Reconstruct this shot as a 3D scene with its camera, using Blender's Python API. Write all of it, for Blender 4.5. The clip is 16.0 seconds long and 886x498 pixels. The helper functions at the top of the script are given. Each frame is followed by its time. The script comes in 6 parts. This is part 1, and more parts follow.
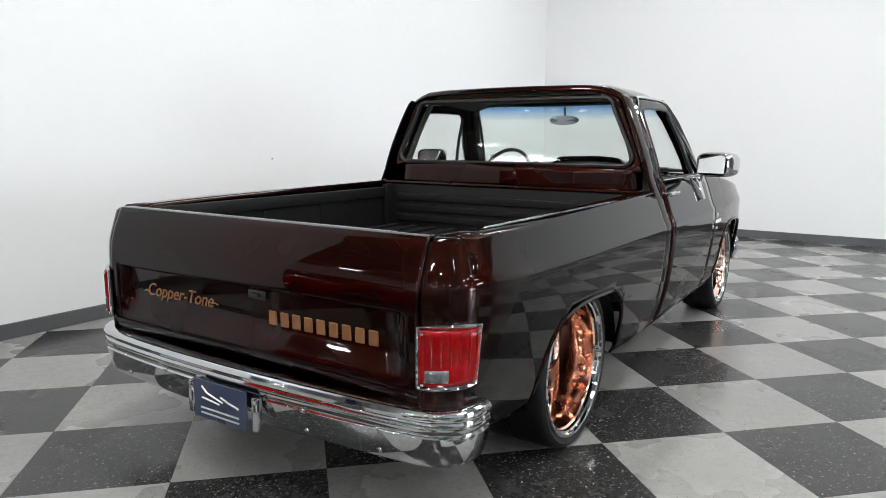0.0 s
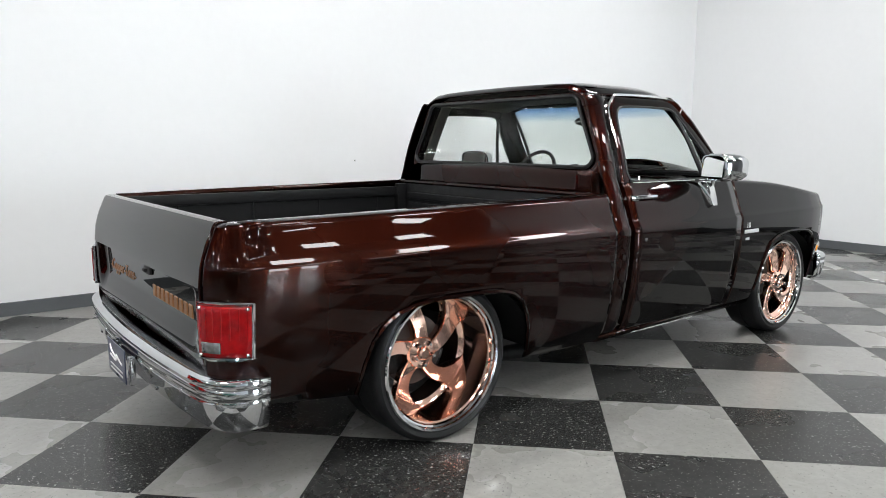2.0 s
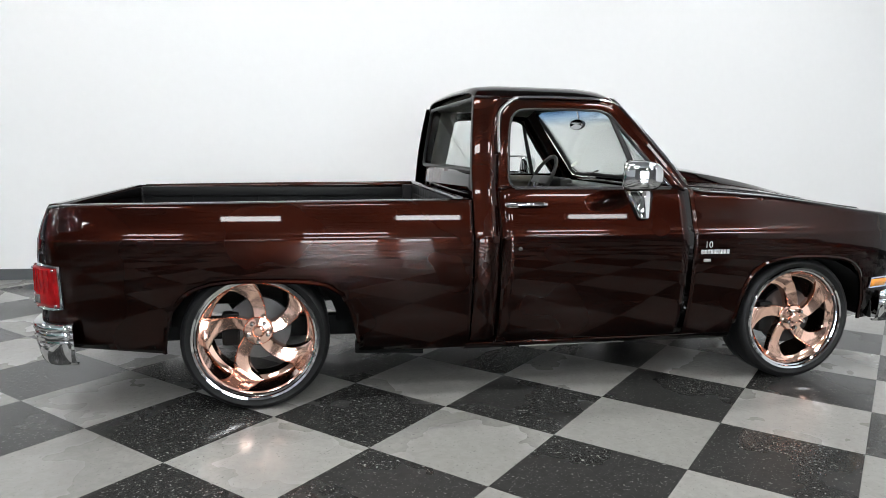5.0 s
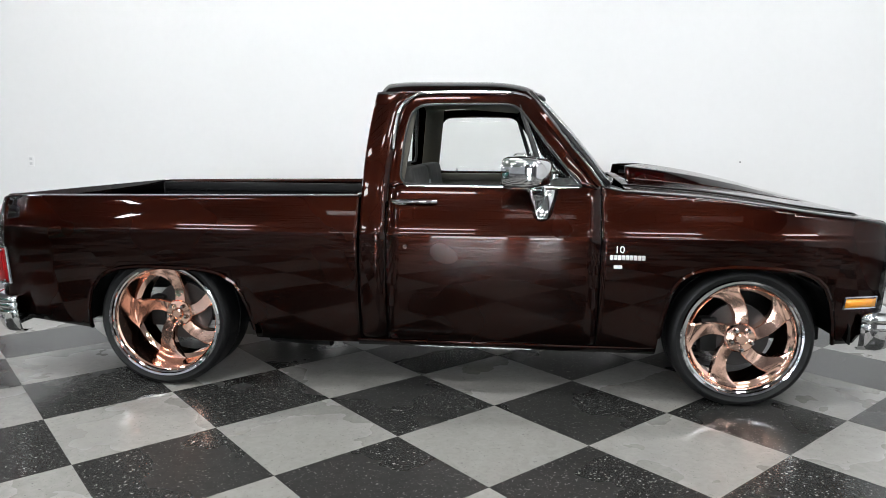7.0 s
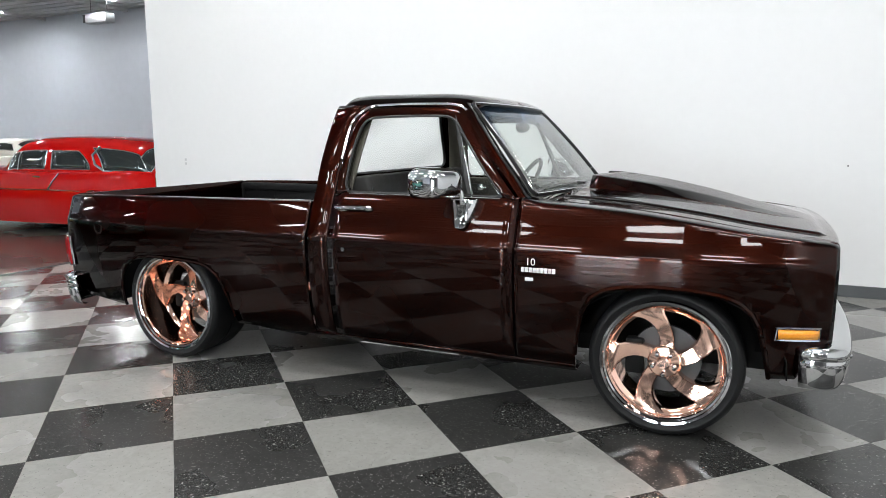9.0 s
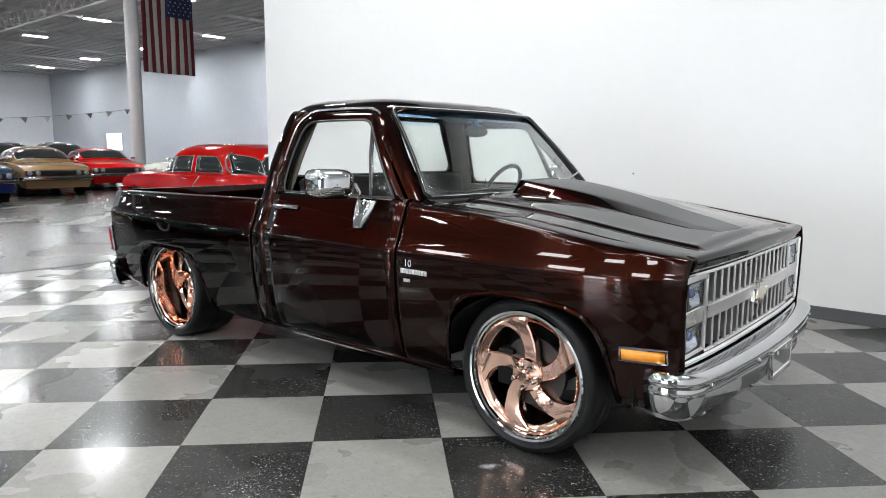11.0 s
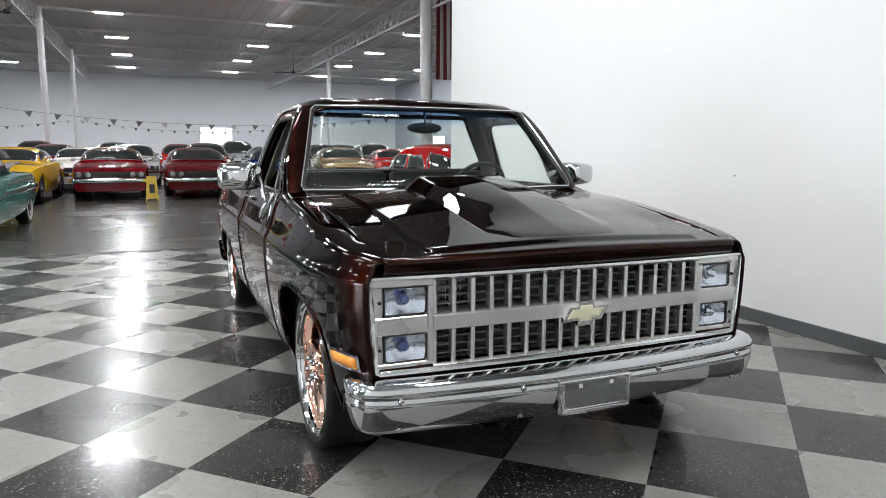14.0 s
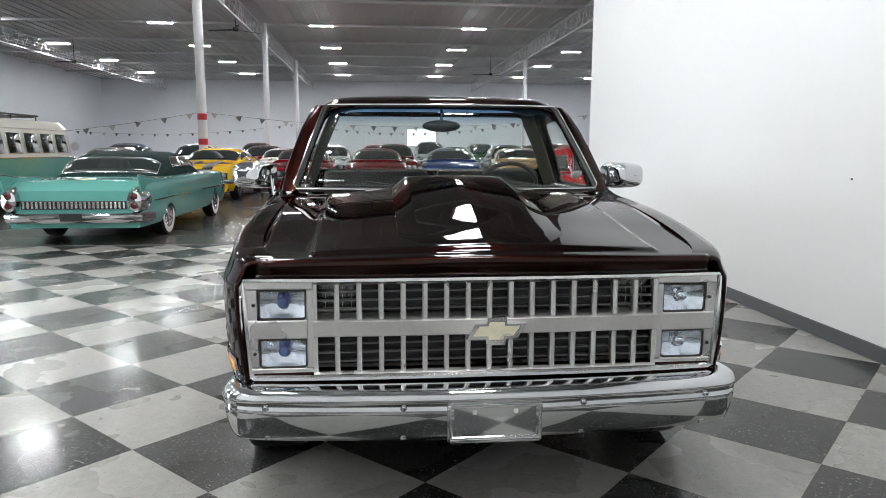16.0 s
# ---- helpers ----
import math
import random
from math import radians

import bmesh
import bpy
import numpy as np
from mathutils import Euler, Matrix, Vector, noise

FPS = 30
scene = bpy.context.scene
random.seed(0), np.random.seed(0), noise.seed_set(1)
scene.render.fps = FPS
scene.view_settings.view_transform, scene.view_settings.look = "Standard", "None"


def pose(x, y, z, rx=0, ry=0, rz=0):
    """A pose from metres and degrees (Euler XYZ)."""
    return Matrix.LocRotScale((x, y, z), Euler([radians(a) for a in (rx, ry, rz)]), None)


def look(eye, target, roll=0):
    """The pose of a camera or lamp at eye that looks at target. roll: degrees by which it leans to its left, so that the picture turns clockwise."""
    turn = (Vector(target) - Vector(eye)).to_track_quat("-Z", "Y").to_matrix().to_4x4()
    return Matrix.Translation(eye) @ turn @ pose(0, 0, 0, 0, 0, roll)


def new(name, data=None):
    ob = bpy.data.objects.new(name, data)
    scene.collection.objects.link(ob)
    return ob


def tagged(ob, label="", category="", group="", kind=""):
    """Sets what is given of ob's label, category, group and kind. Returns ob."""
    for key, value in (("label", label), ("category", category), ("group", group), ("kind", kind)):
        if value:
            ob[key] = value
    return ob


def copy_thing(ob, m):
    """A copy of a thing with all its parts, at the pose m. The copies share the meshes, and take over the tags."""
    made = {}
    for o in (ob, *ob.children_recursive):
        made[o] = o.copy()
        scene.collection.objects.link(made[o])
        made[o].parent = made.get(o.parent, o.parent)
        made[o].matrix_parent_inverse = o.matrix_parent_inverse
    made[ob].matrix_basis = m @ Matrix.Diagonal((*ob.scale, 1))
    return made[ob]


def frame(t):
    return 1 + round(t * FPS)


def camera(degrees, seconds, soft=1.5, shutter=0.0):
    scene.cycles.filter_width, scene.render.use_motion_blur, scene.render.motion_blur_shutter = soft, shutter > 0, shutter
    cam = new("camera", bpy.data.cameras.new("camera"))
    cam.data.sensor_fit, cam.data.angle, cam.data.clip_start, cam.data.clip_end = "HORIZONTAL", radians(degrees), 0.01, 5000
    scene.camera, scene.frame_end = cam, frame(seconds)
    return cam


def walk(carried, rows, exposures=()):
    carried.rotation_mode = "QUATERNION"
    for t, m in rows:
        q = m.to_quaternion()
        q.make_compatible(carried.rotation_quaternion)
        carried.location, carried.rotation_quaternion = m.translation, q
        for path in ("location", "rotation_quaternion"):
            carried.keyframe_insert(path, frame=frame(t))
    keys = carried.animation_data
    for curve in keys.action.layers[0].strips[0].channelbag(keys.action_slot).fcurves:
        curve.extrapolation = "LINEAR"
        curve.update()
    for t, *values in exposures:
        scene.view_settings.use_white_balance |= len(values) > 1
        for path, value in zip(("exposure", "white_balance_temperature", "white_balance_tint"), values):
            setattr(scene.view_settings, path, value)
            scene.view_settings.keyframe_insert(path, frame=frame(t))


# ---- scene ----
cam = camera(65.5, 16.0, soft=0.85)
PATH = [
    (0, (-2.679, -2.096, 1.311), (-1.030, -1.009, 0.997), 0.30),
    (0.5, (-2.495, -2.412, 1.309), (-0.952, -1.178, 0.999), 0.35),
    (1, (-2.273, -2.709, 1.309), (-0.833, -1.356, 0.996), 0.37),
    (1.5, (-2.020, -3.004, 1.291), (-0.694, -1.538, 0.988), 0.34),
    (2, (-1.754, -3.275, 1.280), (-0.545, -1.710, 0.983), 0.26),
    (2.5, (-1.471, -3.537, 1.280), (-0.369, -1.895, 0.979), 0.17),
    (3, (-1.167, -3.769, 1.289), (-0.192, -2.051, 0.982), 0.11),
    (3.5, (-0.826, -3.963, 1.293), (0.003, -2.169, 0.985), 0.27),
    (4, (-0.457, -4.148, 1.295), (0.227, -2.293, 0.996), 0.51),
    (6.5, (1.432, -4.442, 1.288), (1.362, -2.466, 0.991), 0.50),
    (7, (1.846, -4.419, 1.287), (1.645, -2.451, 0.991), 0.41),
    (7.5, (2.239, -4.382, 1.314), (1.870, -2.442, 1.000), 0.27),
    (8, (2.602, -4.344, 1.343), (2.076, -2.441, 1.025), 0.12),
    (8.5, (2.945, -4.282, 1.368), (2.279, -2.423, 1.047), 0.04),
    (9, (3.298, -4.197, 1.378), (2.495, -2.393, 1.063), 0.00),
    (9.5, (3.656, -4.060, 1.369), (2.712, -2.324, 1.064), 0.05),
    (10, (3.995, -3.880, 1.346), (2.930, -2.213, 1.054), 0.17),
    (12.5, (5.394, -2.618, 1.332), (3.802, -1.443, 1.043), 0.55),
    (13, (5.631, -2.288, 1.325), (3.937, -1.263, 1.040), 0.55),
    (13.5, (5.822, -1.958, 1.321), (4.054, -1.067, 1.039), 0.36),
    (14, (5.949, -1.590, 1.325), (4.124, -0.824, 1.038), 0.34),
    (14.5, (6.028, -1.239, 1.326), (4.151, -0.613, 1.036), 0.37),
    (15, (6.058, -0.887, 1.347), (4.129, -0.451, 1.044), 0.27),
    (15.5, (6.047, -0.629, 1.348), (4.090, -0.352, 1.044), 0.21),
    (16, (6.040, -0.438, 1.320), (4.070, -0.246, 1.032), 0.18),
]
walk(cam, [(t, look(eye, target, roll)) for t, eye, target, roll in PATH])

# ---- light ----
world = bpy.data.worlds.new("world")
scene.world = world
world.use_nodes = True
world.node_tree.nodes["Background"].inputs[0].default_value = (0.8, 0.85, 1, 1)
world.node_tree.nodes["Background"].inputs[1].default_value = 0.03
STUDIO_LAMPS = [(x, y) for x in (-2.4, 0.8, 4.0) for y in (-5.4, -2.2, 0.6) if (x, y) != (4.0, 0.6)] + [(6.8, -5.4), (4.8, 0.5)] + [(x, y) for x in (-0.8, 2.4, 5.6) for y in (-8.8, -11.4)]
LAMP_POWER = 74
HALL_GLOW = 235
for lx, ly in STUDIO_LAMPS:
    d = bpy.data.lights.new("panel_light", "AREA")
    d.shape, d.size, d.size_y, d.energy, d.color = "RECTANGLE", 1.15, 0.55, LAMP_POWER, (0.985, 0.995, 1.0)
    ob = new("panel_light", d)
    ob.location = (lx, ly, 5.29)
scene.view_settings.exposure = 0.0

# ---- materials ----
def mat(name, col, rough=0.5, metal=0.0, coat=0.0, grain=0.0, grain_scale=40.0, bump=0.0, coat_rough=0.03, spec=0.5):
    """A surface with a fine and a coarse variation of colour and gloss, and a faint relief."""
    m = bpy.data.materials.new(name)
    m.use_nodes = True
    nt = m.node_tree
    b = nt.nodes["Principled BSDF"]
    b.inputs["Base Color"].default_value = (*col, 1)
    b.inputs["Roughness"].default_value = rough
    b.inputs["Metallic"].default_value = metal
    b.inputs["Coat Weight"].default_value = coat
    b.inputs["Coat Roughness"].default_value = coat_rough
    b.inputs["Specular IOR Level"].default_value = spec
    if grain or bump:
        tc = nt.nodes.new("ShaderNodeTexCoord")
        fine = nt.nodes.new("ShaderNodeTexNoise")
        fine.inputs["Scale"].default_value, fine.inputs["Detail"].default_value = grain_scale, 6
        big = nt.nodes.new("ShaderNodeTexNoise")
        big.inputs["Scale"].default_value = grain_scale / 14
        nt.links.new(tc.outputs["Object"], fine.inputs["Vector"])
        nt.links.new(tc.outputs["Object"], big.inputs["Vector"])
        add = nt.nodes.new("ShaderNodeMath")
        add.operation = "ADD"
        nt.links.new(fine.outputs["Fac"], add.inputs[0])
        nt.links.new(big.outputs["Fac"], add.inputs[1])
        half = nt.nodes.new("ShaderNodeMapRange")
        half.inputs["From Min"].default_value, half.inputs["From Max"].default_value = 0.6, 1.4
        half.inputs["To Min"].default_value, half.inputs["To Max"].default_value = 1 - grain, 1 + grain
        nt.links.new(add.outputs[0], half.inputs["Value"])
        mul = nt.nodes.new("ShaderNodeVectorMath")
        mul.operation = "SCALE"
        mul.inputs[0].default_value = col
        nt.links.new(half.outputs[0], mul.inputs["Scale"])
        nt.links.new(mul.outputs[0], b.inputs["Base Color"])
        gl = nt.nodes.new("ShaderNodeMapRange")
        gl.inputs["From Min"].default_value, gl.inputs["From Max"].default_value = 0.3, 0.7
        gl.inputs["To Min"].default_value, gl.inputs["To Max"].default_value = rough * 0.85, min(1, rough * 1.15)
        nt.links.new(big.outputs["Fac"], gl.inputs["Value"])
        nt.links.new(gl.outputs[0], b.inputs["Roughness"])
        if bump:
            bp = nt.nodes.new("ShaderNodeBump")
            bp.inputs["Strength"].default_value, bp.inputs["Distance"].default_value = bump, 0.004
            nt.links.new(fine.outputs["Fac"], bp.inputs["Height"])
            nt.links.new(bp.outputs[0], b.inputs["Normal"])
    return m


def glow(name, col, strength):
    m = bpy.data.materials.new(name)
    m.use_nodes = True
    b = m.node_tree.nodes["Principled BSDF"]
    b.inputs["Base Color"].default_value = (0.8, 0.8, 0.8, 1)
    b.inputs["Emission Color"].default_value = (*col, 1)
    b.inputs["Emission Strength"].default_value = strength
    return m


def glass(name, tint=(0.93, 0.96, 0.95), band=False, rough=0.0, gloss=0.2):
    """Thin window glass: clear with a Fresnel gloss; band: a blue shade along the top."""
    m = bpy.data.materials.new(name)
    m.use_nodes = True
    nt = m.node_tree
    nt.nodes.remove(nt.nodes["Principled BSDF"])
    tr, gl, mx, fr = (nt.nodes.new("ShaderNode" + n) for n in ("BsdfTransparent", "BsdfGlossy", "MixShader", "LayerWeight"))
    tr.inputs["Color"].default_value = (*tint, 1)
    gl.inputs["Roughness"].default_value = rough
    fr.inputs["Blend"].default_value = 0.5
    pw, sm = nt.nodes.new("ShaderNodeMath"), nt.nodes.new("ShaderNodeMath")
    pw.operation, pw.inputs[1].default_value = "POWER", 4.0
    sm.operation, sm.inputs[1].default_value, sm.inputs[2].default_value = "MULTIPLY_ADD", gloss, 0.03
    nt.links.new(fr.outputs["Facing"], pw.inputs[0])
    nt.links.new(pw.outputs[0], sm.inputs[0])
    if band:
        geo, sep, ramp = (nt.nodes.new("ShaderNode" + n) for n in ("NewGeometry", "SeparateXYZ", "ValToRGB"))
        mr = nt.nodes.new("ShaderNodeMapRange")
        mr.inputs["From Min"].default_value, mr.inputs["From Max"].default_value = 1.44, 1.583
        nt.links.new(geo.outputs["Position"], sep.inputs[0])
        nt.links.new(sep.outputs["Z"], mr.inputs["Value"])
        nt.links.new(mr.outputs[0], ramp.inputs[0])
        ramp.color_ramp.elements[0].color = (*tint, 1)
        ramp.color_ramp.elements[1].color = (0.34, 0.55, 0.8, 1)
        ramp.color_ramp.elements[0].position, ramp.color_ramp.elements[1].position = 0.12, 0.85
        nt.links.new(ramp.outputs[0], tr.inputs["Color"])
    nt.links.new(sm.outputs[0], mx.inputs[0])
    nt.links.new(tr.outputs[0], mx.inputs[1])
    nt.links.new(gl.outputs[0], mx.inputs[2])
    nt.links.new(mx.outputs[0], nt.nodes["Material Output"].inputs[0])
    return m


PAINT = mat("copper_brown_paint", (0.0172, 0.0034, 0.0017), 0.26, 1.0, 1.0, 0.03, 25, 0.0, 0.022)
PAINT.node_tree.nodes["Principled BSDF"].inputs["Specular Tint"].default_value = (0.2, 0.06, 0.04, 1)
PAINT.node_tree.nodes["Principled BSDF"].inputs["Coat IOR"].default_value = 1.3
BEDLINER = mat("bed_liner_black", (0.007, 0.007, 0.0075), 0.5, 0.0, 0.0, 0.25, 300, 0.25, spec=0.25)
CHROME = mat("chrome", (0.56, 0.57, 0.58), 0.05, 1.0)
BRIGHT = mat("bright_trim", (0.82, 0.82, 0.82), 0.12, 1.0)
SILVER = mat("silver_grille_paint", (0.7, 0.69, 0.68), 0.3, 0.9, 0.5, 0.06, 60)
COPPER = mat("polished_copper_wheel", (0.95, 0.62, 0.5), 0.1, 1.0, 0.0, 0.03, 60)
RUBBER = mat("tyre_rubber", (0.008, 0.008, 0.0085), 0.5, 0.0, 0.0, 0.15, 120, 0.2, spec=0.25)
BLACK = mat("black_trim_rubber", (0.01, 0.01, 0.01), 0.45)
PITCH = mat("undercarriage_black", (0.004, 0.004, 0.004), 0.6, 0.0, 0.0, 0.2, 30, spec=0.2)
STEEL = mat("brake_steel", (0.07, 0.066, 0.066), 0.4, 1.0, 0.0, 0.1, 80)
REDLENS = mat("red_lamp_lens", (0.22, 0.0005, 0.002), 0.3, 0.0, 0.5, 0.5, 30, 0.25, spec=0.1)
CLEARLENS = mat("clear_lamp_lens", (0.12, 0.12, 0.12), 0.15, 0.3, 0.6, 0.5, 60, 0.4)
DARKLENS = mat("dark_lamp_lens", (0.02, 0.019, 0.018), 0.12, 0.0, 1.0, 0.4, 60, 0.3)
AMBER = mat("amber_lamp_lens", (0.9, 0.33, 0.02), 0.2, 0.0, 1.0, 0.12, 200, 0.4)
# a bluish reflection put into the colour of one side's bulb shields
BLUESHEEN = mat("blue_reflection_tint", (0.17, 0.21, 0.45), 0.15, 0.4, 1.0)
BLUELENS = mat("headlamp_reflector", (0.84, 0.85, 0.87), 0.13, 1.0, 0.0, 0.2, 45, 0.35)
BLUEBOWL = mat("bright_lamp_bowl", (0.86, 0.87, 0.9), 0.14, 1.0, 0.0, 0.25, 50, 0.35)
GOLD = mat("pale_gold_enamel", (0.8, 0.77, 0.56), 0.3, 0.3, 0.8, 0.08, 60)
BADGE = mat("copper_badge_lettering", (0.4, 0.19, 0.085), 0.3, 0.6)
PALE = mat("silver_badge_lettering", (0.7, 0.7, 0.7), 0.3, 0.5)
PLATEBLUE = mat("navy_plate", (0.02, 0.035, 0.08), 0.3, 0.0, 0.5, 0.1, 60)
TAN = mat("tan_interior_trim", (0.1, 0.09, 0.07), 0.65, 0.0, 0.0, 0.12, 80, 0.2)
CLOTH = mat("grey_seat_cloth", (0.05, 0.048, 0.046), 0.85, 0.0, 0.0, 0.2, 250, 0.4)
DASH = mat("dark_dashboard_vinyl", (0.03, 0.028, 0.026), 0.5, 0.0, 0.0, 0.15, 150, 0.3)
GLASS = glass("window_glass", (0.975, 0.987, 0.98))
WINDSHIELD = glass("windshield_glass", (0.955, 0.985, 0.97), band=True, gloss=0.85)
LENSGLASS = glass("lamp_glass", (0.93, 0.95, 0.97), gloss=0.6)
WALLPAINT = mat("white_wall_paint", (0.77, 0.77, 0.77), 0.55, 0.0, 0.0, 0.015, 14, 0.08)
# colour lowered from the end wall's, to offset the strong lamp light there
SIDEPAINT = mat("darkened_blue_grey_paint", (0.5, 0.53, 0.58), 0.6, 0.0, 0.0, 0.04, 3, 0.1)
GREYWALL = mat("hall_wall_paint", (0.82, 0.84, 0.88), 0.6, 0.0, 0.0, 0.04, 3, 0.1)
CEILPAINT = mat("ceiling_metal_paint", (0.55, 0.55, 0.55), 0.6, 0.0, 0.0, 0.08, 4, 0.1)
COLUMN = mat("white_column_paint", (0.56, 0.56, 0.57), 0.45, 0.0, 0.0, 0.04, 10, 0.05)
BASEGREY = mat("grey_vinyl_base", (0.09, 0.095, 0.1), 0.35, 0.0, 0.0, 0.08, 20, 0.1)


# ---- mesh helpers ----
def lin(table, v):
    return float(np.interp(v, [a for a, _ in table], [b for _, b in table]))


def curve(table, v):
    """A smooth monotone curve through a table."""
    xs, ys = [a for a, _ in table], [b for _, b in table]
    if v <= xs[0] or v >= xs[-1]:
        return ys[0] if v <= xs[0] else ys[-1]
    d = [(b - a) / (q - p) for a, b, p, q in zip(ys, ys[1:], xs, xs[1:])]
    ms = [d[0]] + [0.0 if a * b <= 0 else 2 * a * b / (a + b) for a, b in zip(d, d[1:])] + [d[-1]]
    i = max(k for k in range(len(xs) - 1) if xs[k] <= v)
    h = xs[i + 1] - xs[i]
    t = (v - xs[i]) / h
    return (2 * t ** 3 - 3 * t ** 2 + 1) * ys[i] + (t ** 3 - 2 * t ** 2 + t) * h * ms[i] + (3 * t ** 2 - 2 * t ** 3) * ys[i + 1] + (t ** 3 - t ** 2) * h * ms[i + 1]


def spread(a, b, n):
    return [a + (b - a) * i / n for i in range(n + 1)]


def grid_bm(rows, closed=False):
    """A sheet through rows of points."""
    bm = bmesh.new()
    vs = [[bm.verts.new(p) for p in row] for row in rows]
    n = len(rows[0])
    for a, b in zip(vs, vs[1:]):
        for j in range(n if closed else n - 1):
            k = (j + 1) % n
            try:
                bm.faces.new((a[j], a[k], b[k], b[j]))
            except ValueError:
                pass
    bmesh.ops.remove_doubles(bm, verts=bm.verts, dist=1e-5)
    bmesh.ops.dissolve_degenerate(bm, edges=bm.edges, dist=1e-6)
    return bm


def join_bm(*many):
    out = bmesh.new()
    for bm in many:
        me = bpy.data.meshes.new("scrap")
        bm.to_mesh(me)
        bm.free()
        out.from_mesh(me)
        bpy.data.meshes.remove(me)
    return out


def box_bm(x0, x1, y0, y1, z0, z1, bevel=0.0, seg=2):
    bm = bmesh.new()
    bmesh.ops.create_cube(bm, size=1, matrix=Matrix.Translation(((x0 + x1) / 2, (y0 + y1) / 2, (z0 + z1) / 2)) @ Matrix.Diagonal((abs(x1 - x0), abs(y1 - y0), abs(z1 - z0), 1)))
    if bevel:
        bmesh.ops.bevel(bm, geom=bm.edges[:], offset=bevel, segments=seg, affect="EDGES", profile=0.6)
    return bm


def tube_bm(path, r, n=8, closed=False, flat=1.0):
    """A round bar along a polyline; flat squeezes it along the second normal."""
    pts = [Vector(p) for p in path]
    rows = []
    up = None
    m = len(pts)
    for i, p in enumerate(pts):
        a = pts[(i - 1) % m] if (closed or i) else p
        b = pts[(i + 1) % m] if (closed or i < m - 1) else p
        d = (b - a).normalized()
        if up is None:
            up = Vector((0, 0, 1)) if abs(d.z) < 0.9 else Vector((0, 1, 0))
        u = (up - d * up.dot(d)).normalized()
        up = u
        v = d.cross(u)
        rows.append([p + r * (math.cos(2 * math.pi * k / n) * u + flat * math.sin(2 * math.pi * k / n) * v) for k in range(n)])
    if closed:
        rows.append(rows[0])
    bm = grid_bm(rows, True)
    if not closed:
        bmesh.ops.holes_fill(bm, edges=[e for e in bm.edges if e.is_boundary])
    bmesh.ops.recalc_face_normals(bm, faces=bm.faces)
    return bm


def spin_bm(profile, n=48, axis="y"):
    """A turned body: profile of (radius, place along the axis)."""
    rows = []
    for k in range(n + 1):
        a = 2 * math.pi * k / n
        rows.append([(r * math.cos(a), h, r * math.sin(a)) if axis == "y" else (r * math.cos(a), r * math.sin(a), h) for r, h in profile])
    bm = grid_bm(rows)
    bmesh.ops.recalc_face_normals(bm, faces=bm.faces)
    return bm


def prism_bm(outline, depth, axis="y"):
    """A plate of an outline in the (x, z) plane, between two places along y (or (y, z) along x)."""
    bm = bmesh.new()
    f = [bm.verts.new((u, depth[0], v) if axis == "y" else (depth[0], u, v)) for u, v in outline]
    g = [bm.verts.new((u, depth[1], v) if axis == "y" else (depth[1], u, v)) for u, v in outline]
    bm.faces.new(f)
    bm.faces.new(g[::-1])
    for i in range(len(f)):
        j = (i + 1) % len(f)
        bm.faces.new((f[i], g[i], g[j], f[j]))
    bmesh.ops.recalc_face_normals(bm, faces=bm.faces)
    return bm


def mirrored(bm):
    c = bm.copy()
    for v in c.verts:
        v.co.y = -v.co.y
    bmesh.ops.reverse_faces(c, faces=c.faces)
    return c


def moved(bm, m):
    bmesh.ops.transform(bm, matrix=m, verts=bm.verts)
    return bm


def mesh_of(name, bm, material, smooth=True, angle=32):
    for f in bm.faces:
        f.smooth = smooth
    for e in bm.edges:
        if len(e.link_faces) == 2 and e.calc_face_angle(0) > radians(angle):
            e.smooth = False
    me = bpy.data.meshes.new(name)
    bm.to_mesh(me)
    bm.free()
    me.materials.append(material)
    return me


def part(name, bm, material, parent=None, label="", thick=0.0, bevel=0.0, smooth=True, angle=32, place=None):
    """One mesh object, under a thing or part where one is given."""
    ob = new(name, mesh_of(name, bm, material, smooth, angle))
    if parent is not None:
        ob.parent = parent
    if place is not None:
        ob.matrix_basis = place
    if thick:
        m = ob.modifiers.new("thickness", "SOLIDIFY")
        m.thickness, m.offset = thick, 0.0
    if bevel:
        m = ob.modifiers.new("edges", "BEVEL")
        m.width, m.segments, m.limit_method, m.angle_limit = bevel, 2, "ANGLE", radians(40)
        m.harden_normals = False
    return tagged(ob, label)


def thing(name, label, category, group="", place=None):
    ob = new(name)
    ob.empty_display_size = 0.2
    if place is not None:
        ob.matrix_basis = place
    return tagged(ob, label, category, group)


def bars_bm(x0, z0, widths, height, gap, y, thick=0.006):
    """A row of plain upright bars, standing in for lettering, in the (x, z) plane."""
    out, x = [], x0
    for wd in widths:
        out.append(box_bm(x, x + wd, y - thick, y, z0, z0 + height, 0.0012, 1))
        x += wd + gap
    return join_bm(*out)

# ---- the room: a white studio corner open to a large showroom hall ----
def structure(name, bm, material, label, parent=None):
    ob = part(name, bm, material, parent, label, smooth=False)
    return tagged(ob, label, name.split("_")[0], kind="structure")


CONCRETE = mat("polished_concrete", (0.05, 0.046, 0.041), 0.26, 0.0, 0.0, 0.22, 7, 0.02, spec=0.3)
structure("ground", box_bm(-66, 9, -32, 24, -0.3, -0.006), CONCRETE, "concrete slab under the vinyl tiles")
edge = [(-3.64, -32), (-3.64, 2.85), (7.9, 2.85), (7.9, 22.2), (-64, 22.2), (-64, -32)]
bm = bmesh.new()
bm.faces.new([bm.verts.new((x, y, 0.003)) for x, y in edge])
bmesh.ops.recalc_face_normals(bm, faces=bm.faces)
ext = bmesh.ops.extrude_face_region(bm, geom=bm.faces[:])
